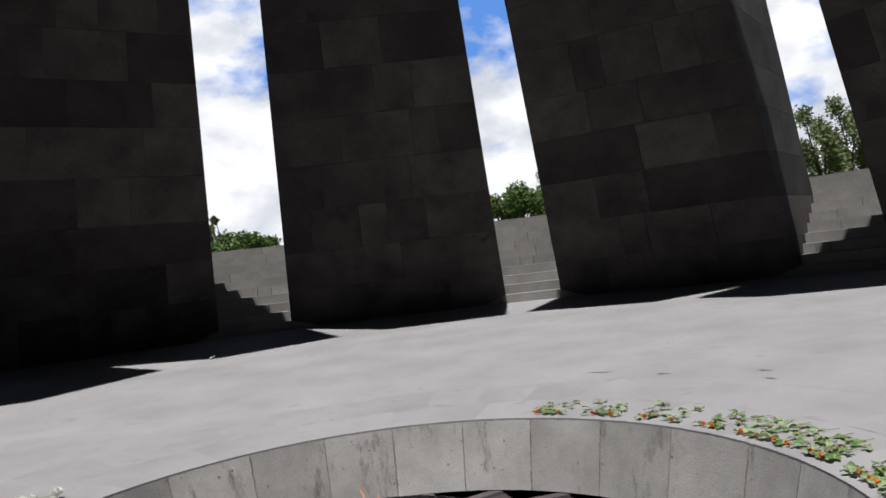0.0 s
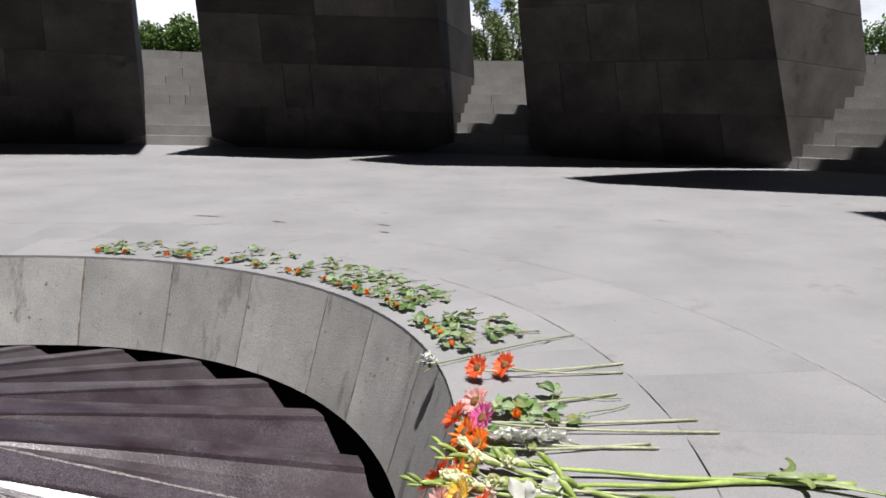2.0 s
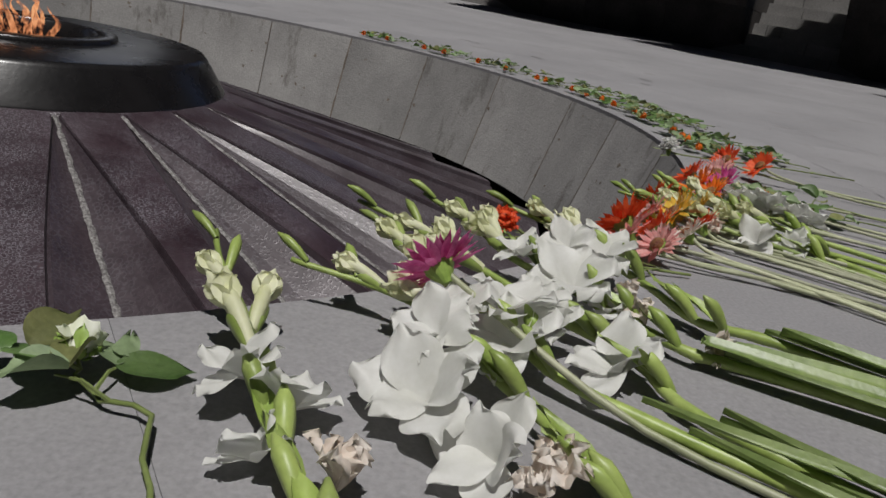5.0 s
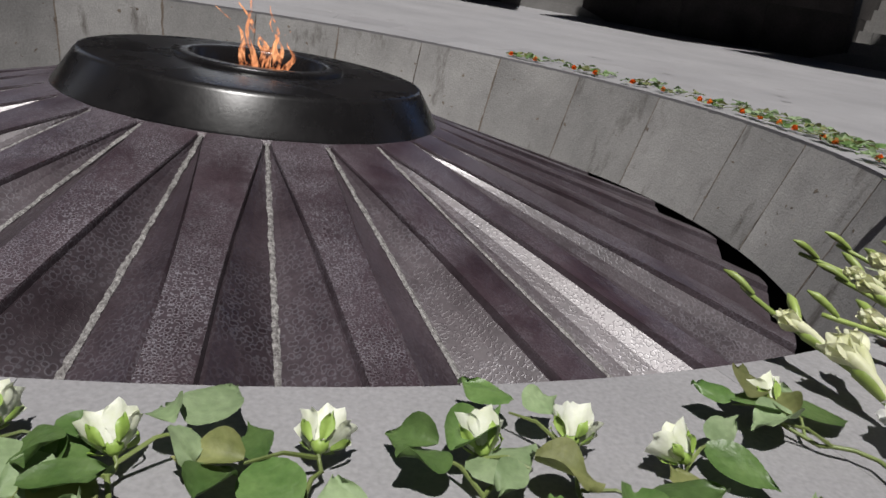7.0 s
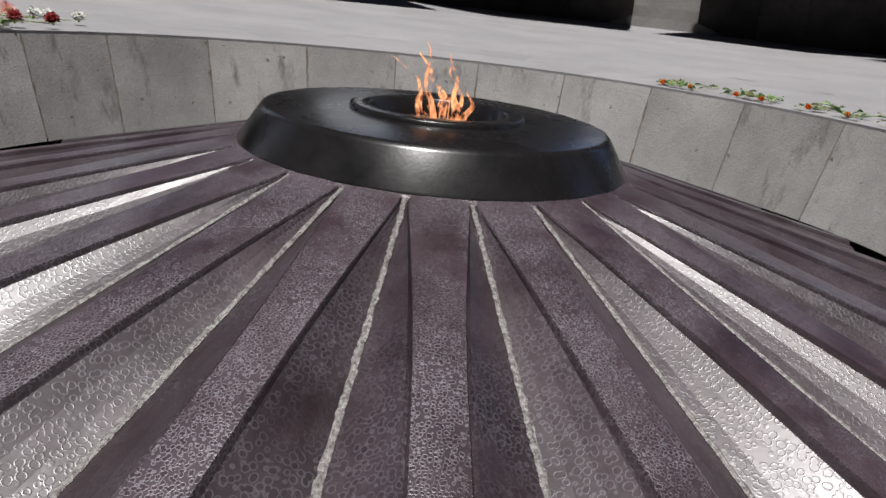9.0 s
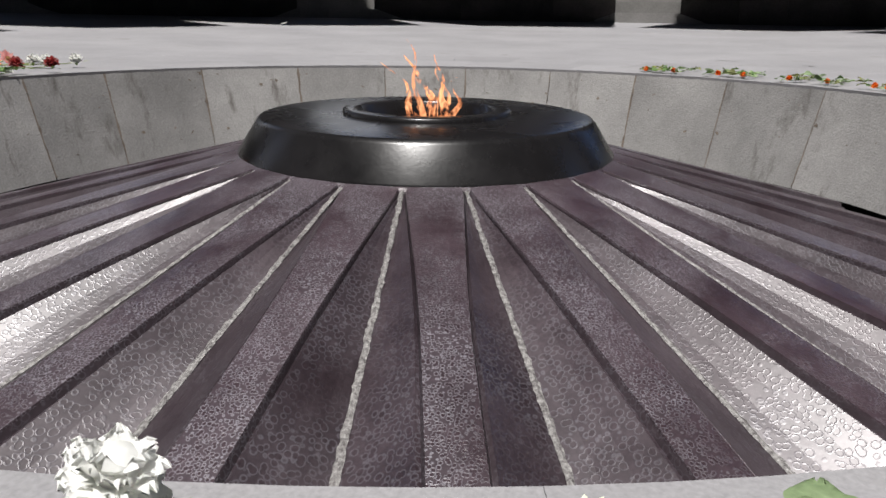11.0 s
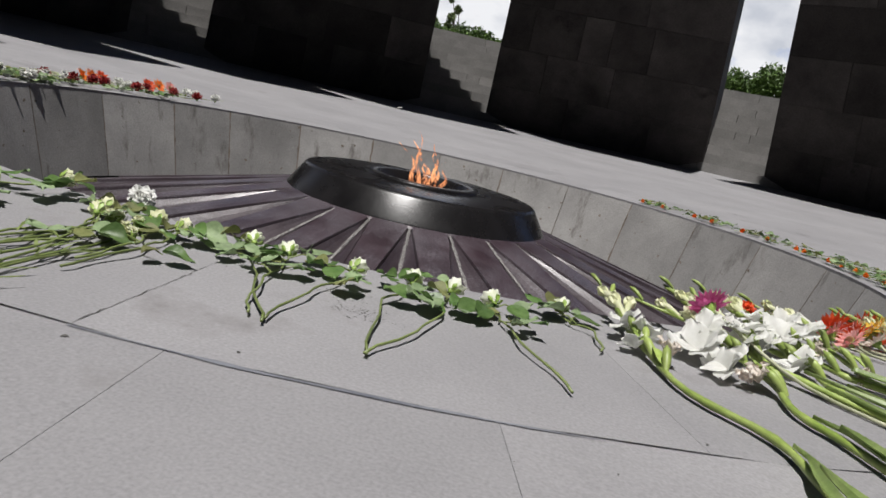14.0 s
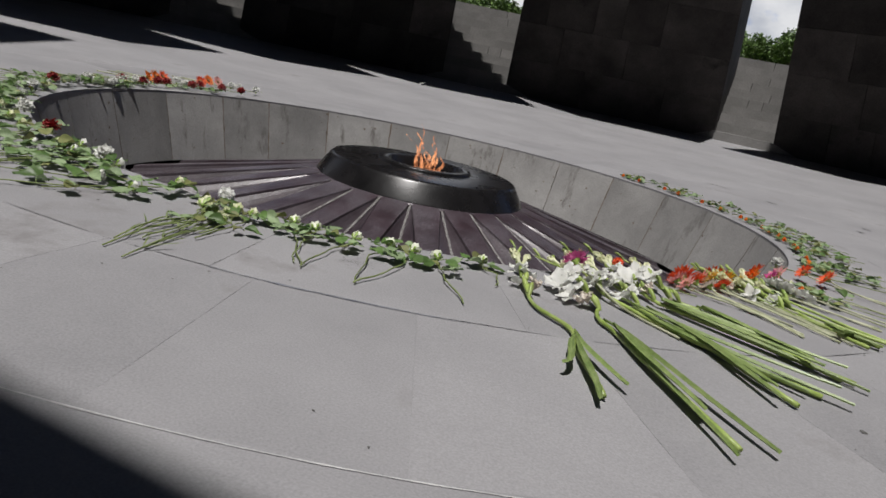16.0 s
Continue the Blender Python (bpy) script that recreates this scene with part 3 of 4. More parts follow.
def sheet(bm, m, length, width, rise=0.0, curl=0.0, cup=0.0, ruffle=0.0, nu=6, nv=4, blunt=0.5, seed=0.0, waves=3.0):
    """A petal or leaf along +y: rise lifts it, curl bends its end, cup folds it across, ruffle waves its rim."""
    grid = []
    for i in range(nu + 1):
        s = i / nu
        if blunt < 0:
            w = width * 0.5 * max(0.05, math.sin(math.pi * (0.02 + 0.96 * s) ** 0.9) ** 0.62)
        elif blunt > 1.5:
            w = width * 0.5 * max(0.1, math.sin(math.pi * 0.5 * min(1.0, 1.3 * s + 0.06)) ** 0.9 * math.sqrt(1 - 0.9 * (max(0.0, s - 0.55) / 0.45) ** 2))
        else:
            w = width * 0.5 * max(0.07, math.sin(math.pi * (0.07 + 0.88 * s) ** blunt))
        row = []
        for j in range(nv + 1):
            v = 2 * j / nv - 1
            edge = max(abs(v), s ** 2)
            z = rise * s + curl * s * s + cup * width * v * v * math.sin(math.pi * min(1, s + 0.12)) + ruffle * edge ** 2 * s * math.sin(waves * (v * 2.2 + s * 2.6) + seed * 7)
            row.append(bm.verts.new(m @ Vector((v * w, length * s * (1 - 0.16 * v * v * s), z))))
        grid.append(row)
    for a, b in zip(grid, grid[1:]):
        for j in range(nv):
            bm.faces.new((a[j], a[j + 1], b[j + 1], b[j]))


def spun(m, angle, tilt):
    """The pose m turned about its own y axis by angle, then opened out by tilt (degrees)."""
    return m @ pose(0, 0, 0, 0, angle, 0) @ pose(0, 0, 0, tilt, 0, 0)


def shell(bm, m, angle, wide, radius, tall, flare, rnd, nu=6, nv=6, tip=0.0):
    """A rose petal: a cupped piece of an egg round the y axis of m, its rim rolled out by flare."""
    lean = rnd.uniform(0, 6.28)
    grid = []
    for i in range(nu + 1):
        s = i / nu
        r = radius * (0.35 + 0.75 * math.sin(math.pi * min(1.0, 0.08 + 0.62 * s))) + radius * flare * 2.2 * s ** 3
        row = []
        for j in range(nv + 1):
            v = 2 * j / nv - 1
            a = radians(angle + wide * 0.5 * v * math.sin(math.pi * (0.2 + 0.55 * s)) * (1 - tip * s ** 2))
            y = tall * s * (1 - 0.22 * v * v * s) + 0.0012 * math.sin(3 * v + lean)
            q = r * (1 + 0.13 * s * s * math.sin(6 * v + lean))
            row.append(bm.verts.new(m @ Vector((q * math.cos(a), y, q * math.sin(a)))))
        grid.append(row)
    for a, b in zip(grid, grid[1:]):
        for j in range(nv):
            bm.faces.new((a[j], a[j + 1], b[j + 1], b[j]))


def clear_of_floor(bm):
    """Lets what would sink into the stone lie flat on it, layer over layer."""
    for v in bm.verts:
        if v.co.z < 0.02 and math.hypot(v.co.x, v.co.y) > R_PIT - 0.01:
            v.co.z = 0.003 + 0.017 * math.exp((v.co.z - 0.02) / 0.018)


def bloom_petals(at, ahead, size, rnd, mat, parent, petals=6, open_angle=58, wilt=False):
    """An open gladiolus floret: two rows of ruffled petals that flare out of a throat."""
    m = frame_of(at, ahead)
    for k in range(petals):
        inner = k % 2
        bm = bmesh.new()
        t = spun(m, 360 / petals * k + rnd.uniform(-9, 9), (22 if wilt else open_angle * (0.55 if inner else 0.9)) + rnd.uniform(-9, 9))
        flare = rnd.uniform(-0.1, 0.3) if wilt else rnd.uniform(0.12, 0.5)
        sheet(bm, t, size * rnd.uniform(0.88, 1.18), size * rnd.uniform(0.74, 1.0) * (0.7 if wilt else 1.0), 0.0, size * flare, -0.1, size * (0.17 if wilt else 0.095), 12, 12, 1.9, rnd.random(), 3.2 if wilt else 2.3)
        clear_of_floor(bm)
        part("petal", bm, mat, parent, smooth=True)


def bud_mesh(at, ahead, length, width, rnd, opening=0.0):
    """A slender closed bud, blunt at its tip; opening lets its folded petals show."""
    bm = bmesh.new()
    m = frame_of(at, ahead)
    rows = []
    for i in range(9):
        s = i / 8
        r = width * 0.5 * (0.4 + 0.75 * math.sin(math.pi * (0.1 + 0.62 * s))) * (1 - 0.75 * max(0, s - 0.75) / 0.25)
        sway = 0.1 * length * math.sin(2.4 * s)
        rows.append([bm.verts.new(m @ Vector((r * (1 + 0.1 * math.sin(3 * a + 4 * s)) * math.cos(a), length * s, sway + r * math.sin(a)))) for a in [6.2832 * k / 8 for k in range(8)]])
    for a, b in zip(rows, rows[1:]):
        for k in range(8):
            bm.faces.new((a[k], a[(k + 1) % 8], b[(k + 1) % 8], b[k]))
    bm.faces.new(rows[-1])
    for k in range(5 if opening else 0):
        sheet(bm, spun(frame_of(m @ Vector((0, length * 0.5, 0.08 * length)), ahead), 72 * k + 20, 8 + 16 * opening), length * 0.58, width * 2.3, 0, 0.006 * opening, -0.22, width * 0.12, 7, 7, 1.7, rnd.random(), 2.6)
    clear_of_floor(bm)
    return bm


def strap(bm, line, width, rnd):
    """A long folded gladiolus blade that follows a line."""
    rows = []
    n = len(line) - 1
    for i, p in enumerate(line):
        d = (line[min(i + 1, n)] - line[max(i - 1, 0)]).normalized()
        side = d.cross(Vector((0, 0, 1))).normalized()
        s = i / n
        w = width * 0.5 * (0.55 + 0.6 * math.sin(math.pi * (0.1 + 0.75 * s))) * (1 - s ** 5 * 0.9)
        twist = 0.25 * math.sin(2.5 * s + rnd.random() * 0.3)
        up = Vector((0, 0, 1))
        rows.append([bm.verts.new(p + side * w * c * math.cos(twist) + up * (w * c * math.sin(twist) + 0.006 * abs(c) + 0.004)) for c in (-1, -0.45, 0, 0.45, 1)])
    for a, b in zip(rows, rows[1:]):
        for k in range(4):
            bm.faces.new((a[k], a[k + 1], b[k + 1], b[k]))


GLAD = "white gladiolus with green blades lying on the stone rim"


def gladiolus(points, seed, blooms=(), buds=5, blades=3):
    """points: the line of the stem from its cut end; blooms: (x, y, z, size, wilted) of each open floret's middle."""
    rnd = random.Random(seed)
    n = 28
    line = bent([p if len(p) == 3 else (*p, 0.012) for p in points], n)
    line = [p + Vector((0.004 * math.sin(0.9 * i + seed), 0.004 * math.cos(0.8 * i), 0)) for i, p in enumerate(line)]
    along = (line[-1] - line[n // 2]).normalized()
    side = along.cross(Vector((0, 0, 1))).normalized()
    top = tagged(new("gladiolus"), GLAD, "gladiolus", group="flowers on the rim")
    bm = bmesh.new()
    tube(bm, line, [(0.0068 - 0.0042 * (i / n) ** 1.5) * (1 + 0.16 * (i % 3 == 0) * (i > 8)) for i in range(n + 1)], 8)
    part("stem", bm, M_spike, top, smooth=True)
    for k in range(blades):
        bm = bmesh.new()
        end = rnd.randint(6, 9)
        off = side * rnd.uniform(-0.075, 0.075) + along * rnd.uniform(-0.05, 0.12)
        strap(bm, [line[i] + off * (1 - i / end) ** 1.4 + Vector((0, 0, 0.003 + 0.004 * k)) for i in range(0, end + 1)], rnd.uniform(0.011, 0.019), rnd)
        part("blade", bm, M_blade, top, smooth=True)
    for x, y, z, size, wilted in blooms:
        mid = Vector((x, y, z))
        i = min(range(n), key=lambda q: (line[q] - mid + along * 0.035).length)
        p = line[i]
        way = (mid - p).normalized() * 0.7 - along * 0.1 + Vector((0, 0, 0.75)) + Vector((rnd.uniform(-0.25, 0.25), rnd.uniform(-0.4, 0.1), 0))
        mat = M_faded if wilted else M_white
        sheath = bud_mesh(p - along * 0.012, way * 0.6 + along * 0.7, 0.055, 0.013, rnd)
        flower = part("bloom", sheath, M_spike, top, "wilting cream bloom" if wilted else "ruffled white bloom", smooth=True)
        bloom_petals(mid - way.normalized() * size * 0.45, way, size * 1.12, rnd, mat, flower, wilt=wilted)
        bm = bmesh.new()
        sheet(bm, frame_of(p + Vector((0, 0, 0.006)), along + side * rnd.uniform(-0.2, 0.2) + Vector((0, 0, 0.12))), 0.075, 0.018, 0, 0.004, 0.3, 0.002, 7, 4, 0.7, rnd.random())
        clear_of_floor(bm)
        part("bract", bm, M_spike, top, smooth=True)
    for k in range(buds):
        f = (k + 0.5) / buds
        i = min(n - 1, int(n * (0.74 + 0.26 * f)))
        way = along + side * (1 if k % 2 else -1) * rnd.uniform(0.25, 0.55) + Vector((0, 0, rnd.uniform(0.05, 0.35)))
        sz = 1.05 - 0.5 * f
        opening = max(0.0, 0.55 - f)
        bud = part("bud", bud_mesh(line[i] + Vector((0, 0, 0.003)), way, 0.072 * sz, 0.0135 * sz, rnd, opening), M_cream if opening else M_spike, top, "half-open cream bud" if opening else "closed green bud", smooth=True)
        if opening:
            part("calyx", bud_mesh(line[i], way, 0.045 * sz, 0.0155 * sz, rnd), M_spike, bud, smooth=True)
    return top


def rose(head, tail, seed, mat=None, colour="white", mid=None, scale=1.0, sprays=3, lift=0.02, leaf_scale=1.0, dry=0.2, spread=0.52):
    rnd = random.Random(seed)
    a, b = Vector((*tail, 0.008)), Vector((*head, lift))
    along = Vector((b.x - a.x, b.y - a.y, 0)).normalized()
    b -= along * 0.022
    side = along.cross(Vector((0, 0, 1)))
    knee = Vector((*mid, 0.014)) if mid else a.lerp(b, 0.5) + side * rnd.uniform(-0.04, 0.04)
    knee.z = 0.014
    line = bent([a, knee, b - along * 0.03 - Vector((0, 0, 0.012)), b], 14)
    top = tagged(new("rose"), f"{colour} rose with green leaves on the stone rim", "rose", group="flowers on the rim")
    bm = bmesh.new()
    line = [p + Vector((0.004 * math.sin(1.7 * i + seed), 0.004 * math.cos(1.3 * i + seed), 0.001 * math.sin(2.1 * i))) if i < 13 else p for i, p in enumerate(line)]
    tube(bm, line, [(0.0023 - 0.0006 * i / 14) * scale for i in range(15)], 6)
    part("stem", bm, M_stem, top, smooth=True)
    ahead = (along * 0.85 + Vector((0, 0, rnd.uniform(0.0, 0.3))) + side * rnd.uniform(-0.3, 0.3)).normalized()
    m = frame_of(b, ahead)
    scale *= 0.64
    h = 0.038 * scale
    bm = bmesh.new()
    tube(bm, [m @ Vector((0, q * h, 0)) for q in (0, 0.25, 0.55, 0.8)], [0.007 * scale, 0.0105 * scale, 0.011 * scale, 0.006 * scale], 8)
    bud = part("head", bm, mat or M_greenish, top, f"{colour} petals", smooth=True)
    for ring, (count, wide, rad, tall, flare) in enumerate(((2, 175, 0.011, 1.0, -0.1), (3, 140, 0.0145, 1.02, -0.02), (3, 130, 0.0175, 0.98, 0.1), (5, 95, 0.0195, 0.9, 0.24))):
        for k in range(count):
            bm = bmesh.new()
            shell(bm, m, 360 / count * k + 50 * ring + rnd.uniform(-14, 14), wide, rad * scale, h * tall, flare + rnd.uniform(-0.05, 0.06), rnd)
            clear_of_floor(bm)
            part("petal", bm, mat or M_greenish, bud, smooth=True)
    for k in range(5):
        bm = bmesh.new()
        shell(bm, m @ pose(0, -0.002 * scale, 0), 72 * k + rnd.uniform(-9, 9), rnd.uniform(40, 52), 0.0218 * scale, h * rnd.uniform(0.45, 0.68), rnd.uniform(0.0, 0.25), rnd, 6, 4, 0.85)
        clear_of_floor(bm)
        part("sepal", bm, M_sepal, bud, smooth=True)
    bm = bmesh.new()
    tube(bm, [m @ Vector((0, -0.008 * scale, 0)), m @ Vector((0, 0.0, 0)), m @ Vector((0, 0.01 * scale, 0))], [0.0045 * scale, 0.0105 * scale, 0.011 * scale], 8)
    clear_of_floor(bm)
    part("hip", bm, M_sepal, bud, smooth=True)
    for k in range(sprays):
        s = 0.92 - spread * k / max(1, sprays - 1) if sprays > 1 else 0.7
        i = int(s * 14)
        root = line[i]
        sgn = 1 if (k + seed) % 2 else -1
        way = (along * rnd.uniform(-0.5, 0.9) + side * sgn * rnd.uniform(0.5, 1.1)).normalized()
        reach = 0.042 * leaf_scale * rnd.uniform(0.9, 1.3)
        bm = bmesh.new()
        tip = root + way * reach + Vector((0, 0, rnd.uniform(0.0, 0.008)))
        tube(bm, [root, root.lerp(tip, 0.5) + Vector((0, 0, 0.006)), tip], [0.0018, 0.0015, 0.001], 5)
        spray = part("leaf_spray", bm, M_stem, top)
        wing = way.cross(Vector((0, 0, 1)))
        for at, d in ((tip, way), (root.lerp(tip, 0.75), way * 0.3 + wing), (root.lerp(tip, 0.75), way * 0.3 - wing), (root.lerp(tip, 0.35), wing + way * 0.1), (root.lerp(tip, 0.35), way * 0.1 - wing))[: rnd.choice((2, 3, 3, 4))]:
            ln = 0.06 * leaf_scale * rnd.uniform(0.55, 1.2)
            dd = d.normalized() + Vector((0, 0, rnd.uniform(-0.08, 0.1)))
            lm = frame_of(at + Vector((0, 0, rnd.uniform(0.001, 0.012))), dd) @ pose(0, 0, 0, rnd.uniform(-5, 10), rnd.uniform(-26, 26), rnd.uniform(-30, 30))
            bm = bmesh.new()
            sheet(bm, lm, ln, ln * rnd.uniform(0.6, 0.78), 0.0, rnd.uniform(-0.016, 0.01) * leaf_scale, rnd.choice((-0.12, 0.08, 0.16, 0.4)), 0.004, 8, 6, -1, rnd.random(), 2.0)
            pick = rnd.random()
            leaf_mat = M_dry_leaf if pick < dry else M_pale_leaf if pick < 0.55 + 0.45 * dry else M_rose_leaf
            clear_of_floor(bm)
            part("leaflet", bm, leaf_mat, spray, smooth=True)
    return top


def gerbera(head, tail, seed, mat, colour, size=0.05, lift=0.045, face=0.8, way=None):
    rnd = random.Random(seed)
    a, b = Vector((*tail, 0.006)), Vector((*head, lift))
    along = Vector((b.x - a.x, b.y - a.y, 0)).normalized()
    line = bent([a, a.lerp(b, 0.5) * Vector((1, 1, 0)) + Vector((0, 0, 0.012)), b - along * 0.05 - Vector((0, 0, 0.016)), b - along * 0.006], 12)
    top = tagged(new("gerbera"), f"{colour} gerbera daisy with a bare stem", "gerbera", group="flowers on the rim")
    bm = bmesh.new()
    tube(bm, line, [0.0042 - 0.001 * i / 12 for i in range(13)], 6)
    part("stem", bm, M_pale_stem, top, smooth=True)
    m = frame_of(b, Vector(way) if way else along + Vector((0, 0, face)) + along.cross(Vector((0, 0, 1))) * rnd.uniform(-0.35, 0.35))
    bm = bmesh.new()
    tube(bm, [m @ Vector((0, 0.002, 0)), m @ Vector((0, 0.009, 0)), m @ Vector((0, 0.012, 0))], [size * 0.3, size * 0.27, size * 0.1], 14)
    heart = part("head", bm, M_heart, top, f"{colour} daisy head with a dark heart")
    for ring, (count, tilt, ln) in enumerate(((26, 80, 1.0), (21, 66, 0.88))):
        for k in range(count):
            t = spun(m, 360 / count * (k + 0.5 * ring) + rnd.uniform(-4, 4), tilt + rnd.uniform(-9, 9)) @ pose(0, size * 0.14, 0.003 * ring)
            bm = bmesh.new()
            sheet(bm, t, size * ln * rnd.uniform(0.9, 1.08), size * 0.21, 0, rnd.uniform(-0.008, 0.004), 0.12, 0.001, 6, 2, 1.75, rnd.random())
            clear_of_floor(bm)
            part("petal", bm, mat, heart, smooth=True)
    bm = bmesh.new()
    tube(bm, [m @ Vector((0, -0.016, 0)), m @ Vector((0, -0.006, 0)), m @ Vector((0, 0.003, 0))], [0.004, size * 0.26, size * 0.38], 14)
    part("calyx", bm, M_sepal, top)
    return top


def carnation(head, tail, seed, mat, colour, size=0.036, lift=0.045, grassy=False):
    rnd = random.Random(seed)
    a, b = Vector((*tail, 0.006)), Vector((*head, lift))
    along = Vector((b.x - a.x, b.y - a.y, 0)).normalized()
    side = along.cross(Vector((0, 0, 1)))
    line = bent([a, a.lerp(b, 0.4) * Vector((1, 1, 0)) + side * rnd.uniform(-0.03, 0.03) + Vector((0, 0, 0.012)), b - along * 0.05 - Vector((0, 0, 0.018)), b - along * 0.01], 12)
    top = tagged(new("carnation"), f"{colour} carnation with a thin jointed stem", "carnation", group="flowers on the rim")
    bm = bmesh.new()
    tube(bm, line, [0.0022] * 13, 5)
    stalk = part("stem", bm, M_stem, top, smooth=True)
    for i in range(2, 11, 3):
        for sgn in (-1, 1):
            d = along * rnd.uniform(0.5, 1.0) + side * sgn * rnd.uniform(0.2, 0.6) + Vector((0, 0, rnd.uniform(0.02, 0.2)))
            bm = bmesh.new()
            sheet(bm, frame_of(line[i], d), rnd.uniform(0.06, 0.11), 0.005, 0, -0.01, 0.0, 0.0, 5, 2, 1.0)
            clear_of_floor(bm)
            part("leaf", bm, M_stem, stalk, smooth=True)
    m = frame_of(b, along * 0.12 + Vector((0, -0.15, 1.0)) + side * rnd.uniform(-0.35, 0.35))
    bm = bmesh.new()
    tube(bm, [m @ Vector((0, q * size, 0)) for q in (0.0, 0.3, 0.7)], [size * 0.3, size * 0.45, size * 0.3], 8)
    head_part = part("head", bm, mat, top, f"{colour} ruffled petals", smooth=True)
    for ring, (count, tilt, ln) in enumerate(((8, 88, 0.95), (8, 64, 1.0), (6, 42, 1.05), (5, 20, 1.05))):
        for k in range(count):
            bm = bmesh.new()
            t = spun(m, 360 / count * k + 25 * ring + rnd.uniform(-10, 10), tilt + rnd.uniform(-8, 8))
            sheet(bm, t, size * ln * rnd.uniform(0.88, 1.1), size * 0.8, 0, size * 0.12, -0.08, size * 0.13, 7, 10, 2.6, rnd.random(), 4.6)
            clear_of_floor(bm)
            part("petal", bm, mat, head_part, smooth=True)
    bm = bmesh.new()
    tube(bm, [m @ Vector((0, -0.026, 0)), m @ Vector((0, -0.012, 0)), m @ Vector((0, 0.004, 0))], [0.004, 0.008, 0.01], 8)
    part("calyx", bm, M_sepal, top, smooth=True)
    return top


for i, (head, tail, mid) in enumerate((((0.344, -2.132), (0.577, -2.489), (0.464, -2.325)), ((0.427, -2.137), (0.542, -2.473), (0.491, -2.357)), ((0.555, -2.106), (0.568, -2.472), (0.559, -2.304)), ((0.663, -2.084), (0.730, -2.476), (0.661, -2.240)), ((0.735, -2.058), (0.730, -2.476), (0.762, -2.268)), ((0.809, -2.063), (1.006, -2.378), (0.891, -2.220)), ((0.924, -1.960), (1.029, -2.139), (1.004, -2.043)))):
    rose(head, tail, 100 + i, mid=mid, sprays=(5, 4, 2, 3, 3, 3, 3)[i], leaf_scale=0.92, dry=0.12, spread=0.42)
carnation((0.096, -2.151), (0.210, -2.576), 140, M_fringed, 'white', 0.03, 0.04)
for i, (head, tail) in enumerate((((0.179, -2.194), (0.253, -2.481)), ((0.235, -2.197), (0.269, -2.529)), ((0.075, -2.207), (0.146, -2.552)), ((0.085, -2.240), (0.195, -2.638)))):
    rose(head, tail, 150 + i, M_cream, 'cream', sprays=(3, 3, 2, 2)[i], leaf_scale=0.95, dry=0.35)
for i, (head, tail) in enumerate((((0.164, -2.238), (0.186, -2.761)), ((0.184, -2.296), (0.271, -2.789)), ((0.129, -2.247), (0.160, -2.697)), ((0.211, -2.312), (0.251, -2.688)), ((0.112, -2.248), (0.140, -2.597)))):
    carnation(head, tail, 160 + i, M_cream, 'pale cream', 0.012, 0.02, True)
for i, (points, blooms) in enumerate((
    (((1.405, -2.691), (1.325, -2.475), (1.267, -2.317), (1.144, -2.197), (1.073, -2.000, 0.02), (1.039, -1.910, 0.035), (0.986, -1.759, 0.05)), ((1.054, -1.995, 0.04, 0.036, 0), (1.093, -2.009, 0.03, 0.042, 0), (1.135, -2.095, 0.03, 0.032, 1), (1.075, -2.067, 0.02, 0.03, 0))),
    (((1.67, -2.73), (1.428, -2.312), (1.345, -2.189), (1.313, -2.061, 0.016), (1.252, -1.929, 0.025), (1.181, -1.838, 0.035), (1.064, -1.796, 0.045)), ((1.190, -1.997, 0.04, 0.052, 0), (1.195, -1.939, 0.065, 0.04, 0), (1.230, -2.061, 0.03, 0.042, 0), (1.284, -2.071, 0.03, 0.036, 1), (1.270, -2.079, 0.02, 0.03, 1))),
    (((1.896, -2.262), (1.514, -2.066), (1.324, -1.928, 0.02), (1.269, -1.847, 0.03), (1.218, -1.782, 0.04), (1.152, -1.664, 0.05)), ((1.271, -1.902, 0.045, 0.05, 0), (1.279, -1.866, 0.065, 0.05, 0), (1.222, -1.893, 0.06, 0.035, 0))),
    (((1.827, -2.380), (1.645, -2.140), (1.454, -1.976, 0.014), (1.408, -1.864, 0.016), (1.343, -1.791, 0.02), (1.294, -1.725, 0.025), (1.229, -1.673, 0.04), (1.128, -1.612, 0.06)), ((1.380, -1.891, 0.03, 0.05, 0), (1.297, -1.846, 0.05, 0.034, 0), (1.326, -1.856, 0.04, 0.03, 0))),
    (((2.017, -2.070), (1.568, -1.864, 0.014), (1.488, -1.841, 0.016), (1.424, -1.770, 0.02), (1.351, -1.706, 0.03), (1.296, -1.636, 0.04), (1.216, -1.552, 0.065)), ((1.375, -1.751, 0.055, 0.05, 0), (1.322, -1.697, 0.06, 0.034, 0), (1.444, -1.789, 0.03, 0.03, 1), (1.415, -1.770, 0.03, 0.026, 0))),
    (((1.981, -2.071), (1.704, -1.840, 0.014), (1.591, -1.774, 0.016), (1.522, -1.748, 0.02), (1.472, -1.652, 0.03), (1.418, -1.570, 0.04), (1.330, -1.523, 0.06)), ((1.434, -1.652, 0.055, 0.045, 0), (1.392, -1.645, 0.06, 0.036, 0), (1.452, -1.732, 0.03, 0.028, 1), (1.516, -1.832, 0.02, 0.026, 1))))):
    gladiolus(points, 170 + i, blooms)
